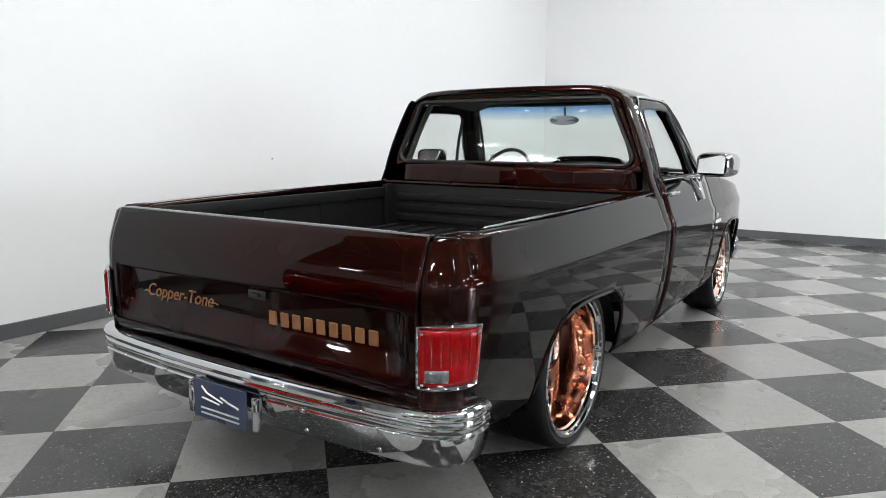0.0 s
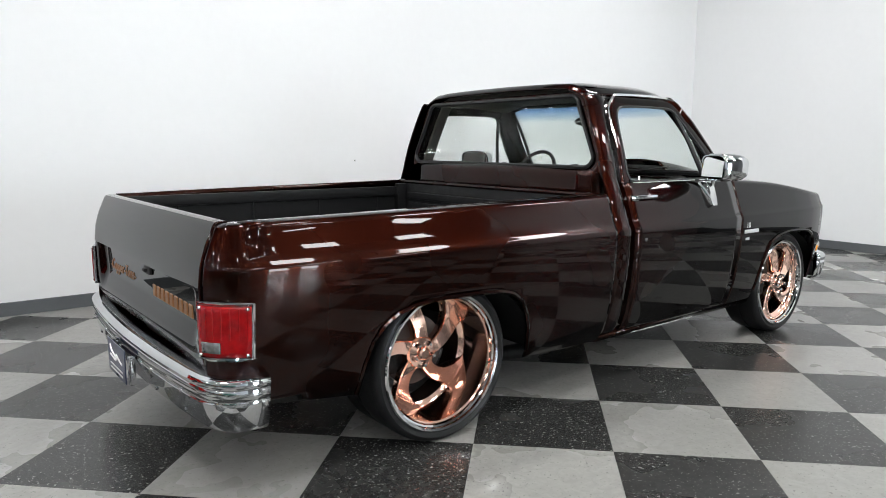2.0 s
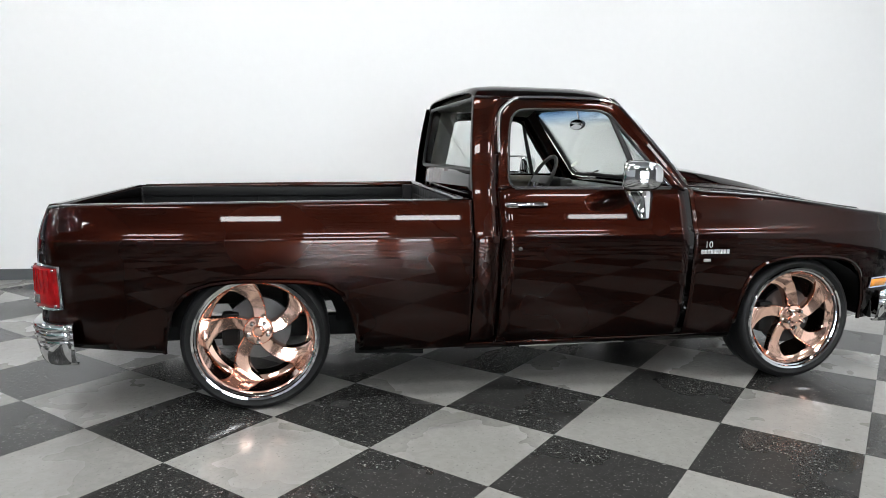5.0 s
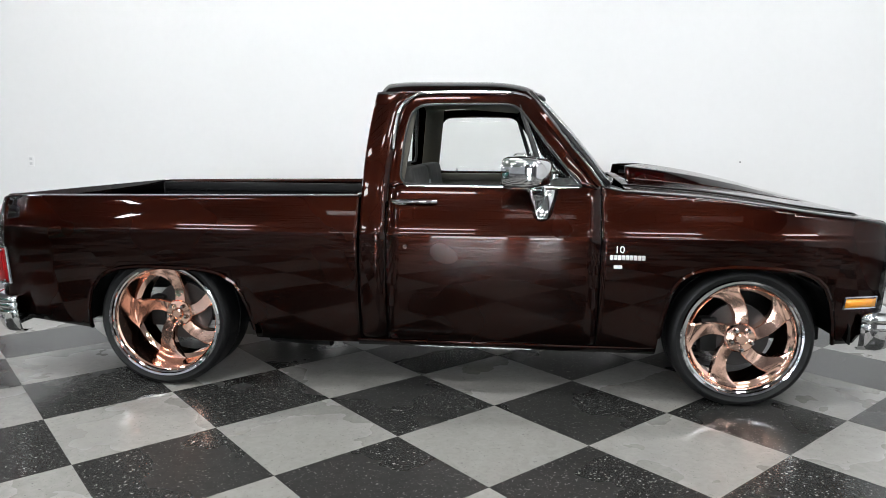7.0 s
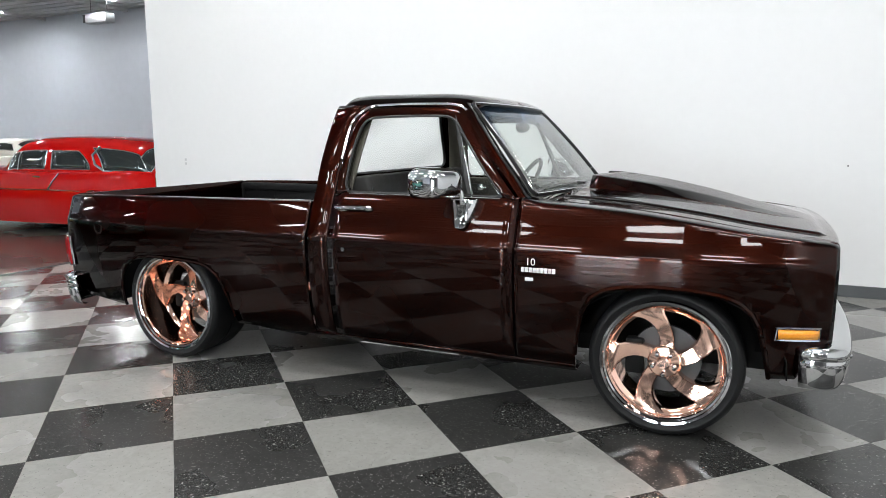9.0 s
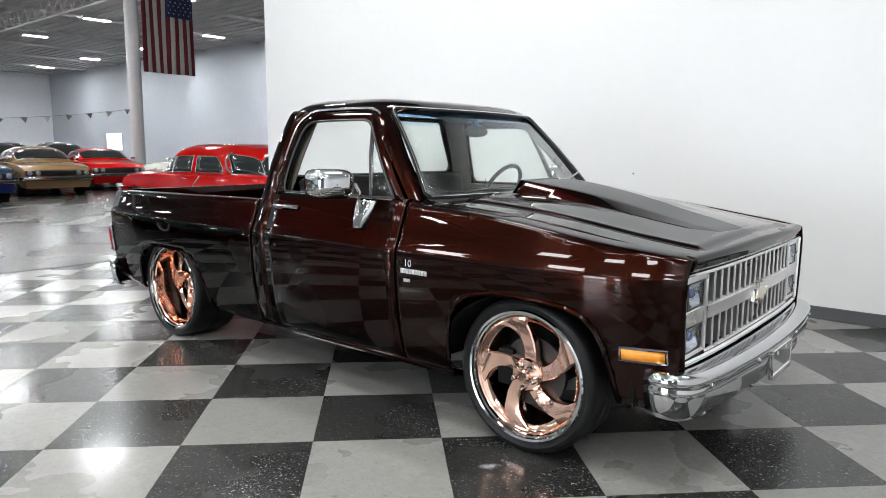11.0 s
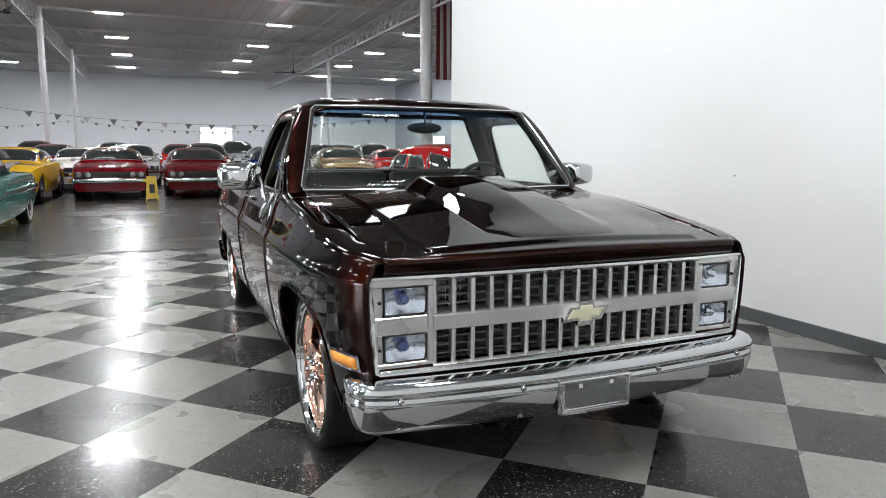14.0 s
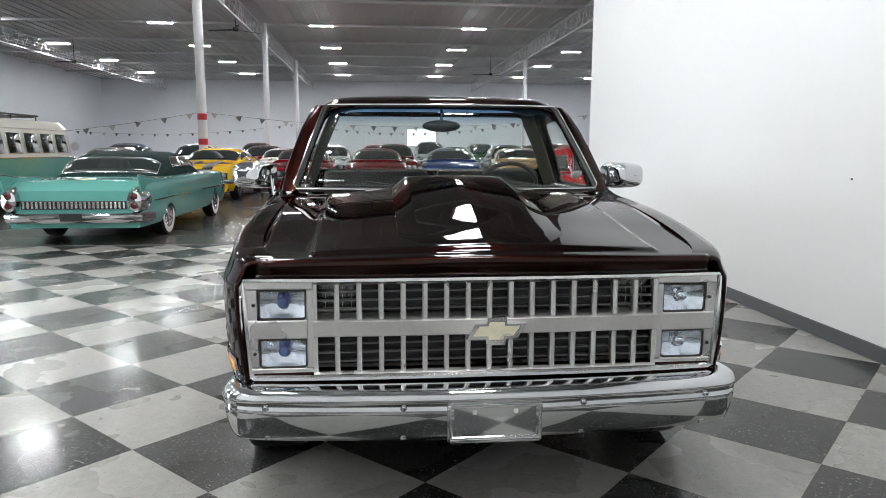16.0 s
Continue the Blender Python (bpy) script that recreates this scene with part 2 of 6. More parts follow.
for v in [g for g in ext["geom"] if isinstance(g, bmesh.types.BMVert)]:
    v.co.z = -0.005
bmesh.ops.recalc_face_normals(bm, faces=bm.faces)
structure("hall_floor", bm, CONCRETE, "polished grey concrete showroom floor")
part("edge_strip", tube_bm([(-3.64, -26, 0.003), (-3.64, 2.7, 0.003)], 0.006, 6), BASEGREY, bpy.data.objects["hall_floor"])

wall_back = structure("wall_back", box_bm(-3.98, 7.7, 2.7, 2.9, 0, 5.2), WALLPAINT, "tall white painted studio wall")
# for walls out of view: dark colour stands in for a dim hall in reflections
DARKWALL = mat("unseen_dark_wall", (0.11, 0.11, 0.115), 0.6, 0.0, 0.0, 0.06, 6, 0.1)
# the stretch below y = -3.2 is unseen, added to brighten the flank's reflections
wall_side = structure("wall_side", box_bm(7.5, 7.7, -8.2, 2.7, 0, 7.75), WALLPAINT, "white painted side wall")
structure("wall_beyond", box_bm(7.6, 7.8, -32, -8.2, 0, 7.75), DARKWALL, "unseen dark side wall beyond the studio corner")
structure("baseboard_back", box_bm(-3.98, 7.496, 2.686, 2.7, 0.0, 0.105, 0.004, 1), BASEGREY, "dark grey vinyl wall base")
structure("baseboard_side", box_bm(7.486, 7.5, -8.2, 2.686, 0.0, 0.105, 0.004, 1), BASEGREY, "dark grey vinyl wall base")
plate = part("socket_plate", box_bm(-3.467, -3.393, 2.692, 2.699, 1.032, 1.148, 0.003, 1), WALLPAINT, wall_back, "white socket plate")
for dz in (-0.026, 0.026):
    part("socket", box_bm(-3.446, -3.414, 2.6905, 2.692, 1.076 + dz, 1.104 + dz), COLUMN, plate)
for x, z in ((1.75, 1.13), (4.06, 1.15)):
    part("nail_head", box_bm(x - 0.006, x + 0.006, 2.69, 2.699, z - 0.007, z + 0.007, 0.002, 1), BASEGREY, wall_back, "small dark nail in the wall")
structure("wall_far", box_bm(-63.4, -63, -32, 22.2, 0, 7.75), GREYWALL, "pale hall end wall")
structure("wall_hall", box_bm(-63, 8.35, 21.9, 22.2, 0, 7.75), SIDEPAINT, "pale blue-grey hall side wall")
DAY = glow("daylight_beyond_glass", (0.85, 0.93, 1.0), 30.0)
# added out of view, kept dark so the truck's flank reflects little
pieces = [box_bm(-2.0, 0.1, -13.2, -13, 0, 7.75), box_bm(1.9, 2.3, -13.2, -13, 0, 7.75), box_bm(3.1, 7.6, -13.2, -13, 0, 7.75), box_bm(0.1, 1.9, -13.2, -13, 2.7, 7.75), box_bm(2.3, 3.1, -13.2, -13, 2.7, 7.75)]
structure("wall_front", join_bm(*pieces), DARKWALL, "unseen dark wall with tall glazed doors")
for x0, x1 in ((0.1, 1.9), (2.3, 3.1)):
    win_ob = structure("window_front", join_bm(box_bm(x0, x0 + 0.06, -13.12, -13.02, 0, 2.7), box_bm(x1 - 0.06, x1, -13.12, -13.02, 0, 2.7), box_bm(x0 + 0.06, x1 - 0.06, -13.12, -13.02, 2.64, 2.7), box_bm(x0 + 0.06, x1 - 0.06, -13.12, -13.02, 0, 0.25)), BRIGHT, "glazed doorway with bright daylight")
    part("pane", box_bm(x0 + 0.06, x1 - 0.06, -13.075, -13.065, 0.25, 2.64), GLASS, win_ob)
    structure("backdrop", box_bm(x0 - 0.3, x1 + 0.3, -13.5, -13.45, 0, 3.0), DAY, "plain bright daylight outside the doorway")
PALEDAY = glow("daylight_in_hall_window", (0.9, 0.95, 1.0), 1.1)
for name, x0, x1, y0, y1, z0, z1 in (("window_side", -52.3, -49.6, 21.84, 21.9, 1.2, 2.45), ("window_side", -48.2, -46.1, 21.84, 21.9, 1.2, 2.4), ("window_far", -63, -62.94, 2.6, 5.6, 1.6, 3.2)):
    win_ob = structure(name, box_bm(x0 - 0.03, x1 + 0.03, y0, y1, z0 - 0.08, z1 + 0.08), COLUMN, "white framed hall window with daylight")
    if x1 - x0 > 1:
        part("pane", box_bm(x0 + 0.06, x1 - 0.06, y0 - 0.02, y0 - 0.004, z0, z1), PALEDAY, win_ob)
    else:
        part("pane", box_bm(x1 + 0.034, x1 + 0.05, y0 + 0.06, y1 - 0.06, z0, z1), PALEDAY, win_ob)
structure("wall_left", box_bm(-63, 8.35, -26.4, -26, 0, 7.75), GREYWALL, "pale hall side wall")
ribs = [box_bm(-63, 8.35, -32, 22.2, 7.75, 7.95)]
for k in range(79):
    y = -25.5 + 0.6 * k
    ribs.append(box_bm(-63, 8.3, y, y + 0.09, 7.705, 7.75))
for x in spread(-58, 2, 10):
    ribs.append(box_bm(x + 2.5, x + 2.65, -26, 21.9, 7.58, 7.705))
structure("ceiling", join_bm(*ribs), CEILPAINT, "dark ribbed metal deck ceiling")

LAMPFACE = glow("lamp_diffuser", (0.96, 0.98, 1.0), HALL_GLOW)
LAMPBODY = mat("lamp_housing", (0.6, 0.6, 0.6), 0.4)
lamp = thing("ceiling_lamp", "white rectangular high-bay ceiling lamp, lit", "ceiling lamp", "hall ceiling lamps")
part("housing", box_bm(-0.2, 0.2, -0.62, 0.62, 0.0, 0.1, 0.01, 1), LAMPBODY, lamp)
for hx in (-0.4, 0.4):
    part("hanger", tube_bm([(0, hx, 0.09), (0, hx, 0.3)], 0.01, 6), LAMPBODY, lamp)
part("diffuser", box_bm(-0.17, 0.17, -0.58, 0.58, -0.012, 0.0), LAMPFACE, lamp)
lamp_places = [(x, y) for x in (-54.3, -46.3, -38.4, -30.6, -22.9, -15.2, -7.5) for y in (-19.2, -11.0, -3.1, 4.7, 12.1, 18.4) if x < -16 or y < 6]
for i, (x, y) in enumerate([q for q in lamp_places if q[0] < -10]):
    m = Matrix.Translation((x, y, 7.47))
    if i == 0:
        lamp.matrix_basis = m
    else:
        copy_thing(lamp, m)
# the row next to the studio, glow turned down to soften its floor reflections
WEAKFACE = glow("dimmed_lamp_diffuser", (0.96, 0.97, 1.0), HALL_GLOW * 0.35)
weak = thing("ceiling_lamp", "white rectangular ceiling lamp with glow turned down, lit", "ceiling lamp", "hall ceiling lamps")
part("housing", box_bm(-0.2, 0.2, -0.62, 0.62, 0.0, 0.1, 0.01, 1), LAMPBODY, weak)
for hx in (-0.4, 0.4):
    part("hanger", tube_bm([(0, hx, 0.09), (0, hx, 0.3)], 0.01, 6), LAMPBODY, weak)
part("diffuser", box_bm(-0.17, 0.17, -0.58, 0.58, -0.012, 0.0), WEAKFACE, weak)
for i, (x, y) in enumerate([q for q in lamp_places if q[0] > -10]):
    m = Matrix.Translation((x, y, 7.47))
    if i == 0:
        weak.matrix_basis = m
    else:
        copy_thing(weak, m)
panel = thing("panel_lamp", "flat rectangular studio ceiling lamp, lit", "ceiling lamp", "studio ceiling lamps")
part("housing", join_bm(box_bm(-0.62, 0.62, -0.32, 0.32, 0.0, 0.07, 0.012, 1)), LAMPBODY, panel)
for hx in (-0.5, 0.5):
    part("hanger", tube_bm([(hx, 0, 0.06), (hx, 0, 2.46)], 0.008, 6), LAMPBODY, panel)
for i, (lx, ly) in enumerate(STUDIO_LAMPS):
    m = Matrix.Translation((lx, ly, 5.3))
    if i == 0:
        panel.matrix_basis = m
    else:
        copy_thing(panel, m)

# girders and columns
BAND = mat("red_column_band", (0.45, 0.02, 0.03), 0.45, 0.0, 0.0, 0.05, 20)
def column(x, y, banded, r=0.1):
    col = thing("column", "slim white steel column" + (" with red bands" if banded else ""), "column", "hall columns", Matrix.Translation((x, y, 0)))
    part("post", tube_bm([(0, 0, 0), (0, 0, 7.6)], r, 20), COLUMN, col)
    part("foot_plate", box_bm(-0.1 - r, 0.1 + r, -0.1 - r, 0.1 + r, 0.003, 0.03, 0.004, 1), COLUMN, col)
    if banded:
        for z in (1.42, 2.18):
            part("red_band", moved(spin_bm([(0.142, 0), (0.145, 0.01), (0.145, 0.18), (0.142, 0.19)], 20, "z"), Matrix.Translation((0, 0, z))), BAND, col)
for x, y, b in ((-16.2, -5.75, True), (-31, -6.0, False), (-42, 9.9, False), (-19.4, 8.3, False), (-46, -6.1, False)):
    column(x, y, b, 0.23 if -20 < x < -19 else 0.14)
def truss(y):
    t = thing("roof_truss", "grey steel roof truss under the ceiling", "roof truss", "roof trusses", Matrix.Translation((0, y, 0)))
    part("top_chord", box_bm(-62.5, 2, -0.05, 0.05, 7.58, 7.68), COLUMN, t)
    part("bottom_chord", box_bm(-62.5, 2, -0.05, 0.05, 6.8, 6.88), COLUMN, t)
    webs = []
    for k in range(68):
        x = -62.3 + 0.94 * k
        webs.append(tube_bm([(x, 0, 6.85), (x + 0.47, 0, 7.6)], 0.02, 5))
        webs.append(tube_bm([(x + 0.47, 0, 7.6), (x + 0.94, 0, 6.85)], 0.02, 5))
    part("web", join_bm(*webs), COLUMN, t)
for y in (8.95, -6.3, -20):
    truss(y)

# ceiling fans at rest
FANMETAL = mat("dark_fan_metal", (0.03, 0.03, 0.03), 0.4, 0.5)
def fan(x, y):
    f = thing("ceiling_fan", "dark ceiling fan at rest on a long rod", "ceiling fan", "ceiling fans", Matrix.Translation((x, y, 7.7)))
    part("rod", tube_bm([(0, 0, 0), (0, 0, -1.25)], 0.02, 8), FANMETAL, f)
    part("motor", moved(spin_bm([(0, 0.1), (0.1, 0.08), (0.13, 0), (0.1, -0.08), (0, -0.1)], 16, "z"), Matrix.Translation((0, 0, -1.3))), FANMETAL, f)
    for k in range(3):
        part("blade", moved(box_bm(0.12, 1.25, -0.07, 0.07, -0.01, 0.01, 0.004, 1), Matrix.Translation((0, 0, -1.32)) @ pose(0, 0, 0, 12, 0, 120 * k + 15)), FANMETAL, f)
for x, y in ((-25.5, -6.4), (-42, 7.5), (-38, -18.2)):
    fan(x, y)

# projector-like heater unit and wall box
unit = thing("unit_heater", "long white box heater hung near the ceiling", "heater", place=Matrix.Translation((-23.6, 18.6, 6.65)))
part("casing", box_bm(-0.5, 0.75, -0.25, 0.25, -0.2, 0.2, 0.02), COLUMN, unit)
part("dark_outlet", box_bm(-0.68, -0.5, -0.22, 0.22, -0.17, 0.17, 0.01), FANMETAL, unit)
for hx in (-0.4, 0.6):
    part("hanger", tube_bm([(hx, 0, 0.19), (hx, 0, 1.08)], 0.012, 6), FANMETAL, unit)

# striped flag hung by its end
FLAGRED, FLAGWHITE, FLAGBLUE = (mat(n, c, 0.8, 0.0, 0.0, 0.12, 30, 0.1) for n, c in (("flag_red", (0.16, 0.02, 0.03)), ("flag_white", (0.5, 0.48, 0.47)), ("flag_blue", (0.02, 0.03, 0.1))))
flag = thing("flag", "striped red and white flag with blue canton, hanging", "flag", place=Matrix.Translation((-19.95, 8.92, 4.05)) @ Matrix.Diagonal((1.0, 1.255, 1.56, 1)))
def cloth(y0, y1, z0, z1, off):
    return grid_bm([[(off + 0.05 * math.sin(y * 6 + z) + 0.02 * math.sin(y * 15), y, z) for y in spread(y0, y1, 4)] for z in spread(z0, z1, 6)])
wdt = 1.62 / 13
for k in range(13):
    part("stripe", cloth(k * wdt, (k + 1) * wdt, 0, 1.3 if k > 5 else 2.1, 0), FLAGRED if k % 2 == 0 else FLAGWHITE, flag, thick=0.004)
part("canton", cloth(6 * wdt, 1.62, 1.3, 2.1, 0), FLAGBLUE, flag, thick=0.004)
stars = [box_bm(0.02, 0.03, 6.5 * wdt + 0.155 * i + (0.06 if j % 2 else 0) - 0.015, 6.5 * wdt + 0.155 * i + (0.06 if j % 2 else 0) + 0.015, 1.37 + 0.085 * j, 1.4 + 0.085 * j) for i in range(5) for j in range(8)]
for b in stars:
    part("star", moved(b, Matrix.Translation((0.05, 0, 0))), FLAGWHITE, flag)
for fy in (0.1, 1.5):
    part("flag_cord", tube_bm([(0, fy, 2.1), (0, fy, 2.24)], 0.006, 5), COLUMN, flag)
part("flag_rod", tube_bm([(0, -0.05, 2.1), (0, 1.67, 2.1)], 0.015, 6), COLUMN, flag)

# strings of pennants across the hall
PENNANT = mat("grey_pennant_cloth", (0.16, 0.16, 0.17), 0.8, 0.0, 0.0, 0.5, 8)
def pennants(a, b, sag, n, size):
    t = thing("pennant_string", "string of small chequered pennants across the hall", "pennants", "pennant strings")
    def at(f):
        p = Vector(a).lerp(Vector(b), f)
        return p - Vector((0, 0, sag * 4 * f * (1 - f)))
    part("cord", tube_bm([at(f) for f in spread(0, 1, 24)], 0.004, 4), FANMETAL, t)
    for k in range(n):
        p = at((k + 0.5) / n)
        swing = 14 * math.sin(2.3 * k)
        tri = prism_bm([(-0.5 * size, 0), (0.5 * size, 0), (0, -0.85 * size)], (-0.004, 0.004), "x")
        part("pennant", moved(tri, Matrix.Translation(p) @ pose(0, 0, 0, swing, 0, swing)), PENNANT if k % 3 else FLAGWHITE, t)
pennants((-16.2, -5.75, 2.42), (-15.5, -25.5, 2.5), 0.95, 26, 0.2)
pennants((-16.2, -5.75, 2.42), (-19.4, 8.3, 2.7), 0.5, 20, 0.2)
pennants((-46, -25.5, 2.9), (-46, -6.1, 3.1), 0.7, 22, 0.24)
pennants((-46, -6.1, 3.1), (-42, 9.9, 3.1), 0.7, 20, 0.24)

# wet-floor sign
YELLOW = mat("yellow_plastic", (0.75, 0.5, 0.03), 0.4, 0.0, 0.0, 0.06, 40)
sign = thing("floor_sign", "yellow folding wet-floor sign standing open", "floor sign", place=Matrix.Translation((-12.75, -1.63, 0.003)) @ pose(0, 0, 0, 0, 0, 0))
for a in (1, -1):
    panel_bm = prism_bm([(-0.15, 0), (-0.13, 0.0), (-0.1, 0.06), (0.1, 0.06), (0.13, 0), (0.15, 0), (0.11, 0.62), (-0.11, 0.62)], (-0.008, 0.008), "x")
    part("sign_panel", moved(panel_bm, Matrix.Translation((a * 0.13, 0, 0)) @ pose(0, 0, 0, 0, -a * 11, 0)), YELLOW, sign)
part("sign_mark", moved(box_bm(0.012, 0.014, -0.06, 0.06, 0.2, 0.42), Matrix.Translation((0.135, 0, 0)) @ pose(0, 0, 0, 0, -11, 0)), BLACK, sign)

# ---- the pickup truck: x ahead, the rear axle at x = 0 ----
SECTION = [(0.24, 0.945), (0.28, 0.965), (0.34, 0.995), (0.42, 1.018), (0.5, 1.034), (0.62, 1.051), (0.72, 1.059), (0.8, 1.062), (0.855, 1.062), (0.872, 1.0605), (0.88, 1.0565), (0.9, 1.0455), (0.92, 1.037),
           (0.95, 1.026), (1.0, 1.0095), (1.05, 0.991), (1.09, 0.974), (1.12, 0.958), (1.2, 0.934), (1.3, 0.9), (1.42, 0.85), (1.53, 0.8), (1.58, 0.774), (1.61, 0.742)]
TAPER = [(-0.86, -0.058), (-0.6, -0.026), (-0.2, -0.004), (0.2, 0), (2.5, 0), (3.0, -0.008), (3.25, -0.022), (3.44, -0.05), (3.56, -0.085), (3.62, -0.115), (3.665, -0.145)]
LEVELS = [0.24, 0.28, 0.31, 0.34, 0.38, 0.42, 0.46, 0.5, 0.54, 0.58, 0.62, 0.66, 0.7, 0.74, 0.77, 0.8, 0.82, 0.84, 0.855, 0.866, 0.872, 0.878, 0.885, 0.892, 0.9, 0.915, 0.93, 0.945, 0.96, 0.98, 1.0, 1.015, 1.03, 1.04, 1.05, 1.06, 1.07, 1.08, 1.09, 1.105, 1.12]


def half(x, z):
    return curve(SECTION, z) + curve(TAPER, x) * (1 if z < 1.0 else max(0.55, 1 - (z - 1.0) * 4))


def flank(xs, low, top, s, roll=()):
    """The outer skin between two heights along x; roll: (inset, rise) steps that turn the top edge inwards."""
    rows = []
    for x in xs:
        a, b = low(x), top(x)
        row = [(x, s * half(x, min(max(z, a), b)), min(max(z, a), b)) for z in LEVELS + [b]]
        for inset, rise in roll:
            row.append((x, s * (half(x, b) - inset), b + rise))
        rows.append(row)
    bm = grid_bm(rows)
    if s > 0:
        bmesh.ops.reverse_faces(bm, faces=bm.faces)
    return bm


ARCH_R = [(-0.425, 0.307), (-0.424, 0.33), (-0.407, 0.44), (-0.378, 0.532), (-0.326, 0.6), (-0.27, 0.635), (-0.2, 0.658), (-0.05, 0.672), (0.137, 0.668), (0.27, 0.658), (0.34, 0.642), (0.413, 0.595), (0.45, 0.53), (0.475, 0.46), (0.5, 0.33), (0.502, 0.284)]
ARCH_F = [(2.572, 0.27), (2.575, 0.36), (2.585, 0.473), (2.613, 0.6), (2.65, 0.66), (2.7, 0.698), (2.78, 0.722), (2.92, 0.738), (3.05, 0.736), (3.2, 0.722), (3.28, 0.695), (3.34, 0.645), (3.375, 0.575), (3.405, 0.46), (3.425, 0.35), (3.427, 0.342)]


def bed_low(x):
    if -0.425 <= x <= 0.502:
        return curve(ARCH_R, x)
    return lin([(-0.99, 0.4), (-0.9, 0.36), (-0.77, 0.345), (-0.6, 0.328), (-0.426, 0.307), (0.503, 0.284), (0.8, 0.272), (1.05, 0.276)], x)


def bed_top(x):
    return curve([(-0.99, 1.015), (-0.9, 1.018), (1.05, 1.046)], x)


def fender_low(x):
    if 2.572 <= x <= 3.427:
        return curve(ARCH_F, x)
    return lin([(2.2, 0.27), (2.571, 0.268), (3.428, 0.342), (3.53, 0.345), (3.6, 0.46), (3.66, 0.52)], x)


def fender_top(x):
    return curve([(2.27, 1.105), (2.37, 1.083), (2.53, 1.073), (2.8, 1.052), (3.07, 1.018), (3.34, 0.979), (3.55, 0.954), (3.62, 0.944), (3.665, 0.934)], x)


def rear_corner(u, z, out=0.0):
    """A point on the rounded rear corner: u = 0 on the flank, 1 at the tailgate."""
    plan = [(0, -0.855, 1.002), (0.2, -0.888, 0.99), (0.4, -0.922, 0.966), (0.6, -0.95, 0.935), (0.8, -0.971, 0.9), (1, -0.984, 0.8655)]
    x, y = curve([(p[0], p[1]) for p in plan], u), curve([(p[0], p[2]) for p in plan], u)
    lean = curve([(0.5, 0), (0.8, 0), (0.88, 0.008), (0.95, 0.03), (1.02, 0.058), (1.05, 0.07)], z) * (0.25 + 0.75 * u)
    tuck = (curve(SECTION, z) - 1.059) * (1 - u) ** 1.2
    n = Vector((-0.25 - 0.75 * u, 1.0 - 0.8 * u, 0)).normalized()
    return Vector((x + lean, y + tuck, z)) + out * n


truck = thing("pickup_truck", "glossy dark copper-brown lowered vintage pickup truck on copper wheels", "pickup truck", place=Matrix.Translation((1.5, -0.048, 0)) @ pose(0, 0, 0, 0, 0, 0.3) @ Matrix.Translation((-1.5, 0, 0)) @ Matrix.Diagonal((0.998, 0.957, 0.977, 1)))
arch_xs_r = sorted({a for a, _ in ARCH_R} | set(spread(-0.3, 0.35, 13)))
arch_xs_f = sorted({a for a, _ in ARCH_F} | set(spread(2.7, 3.3, 14)))
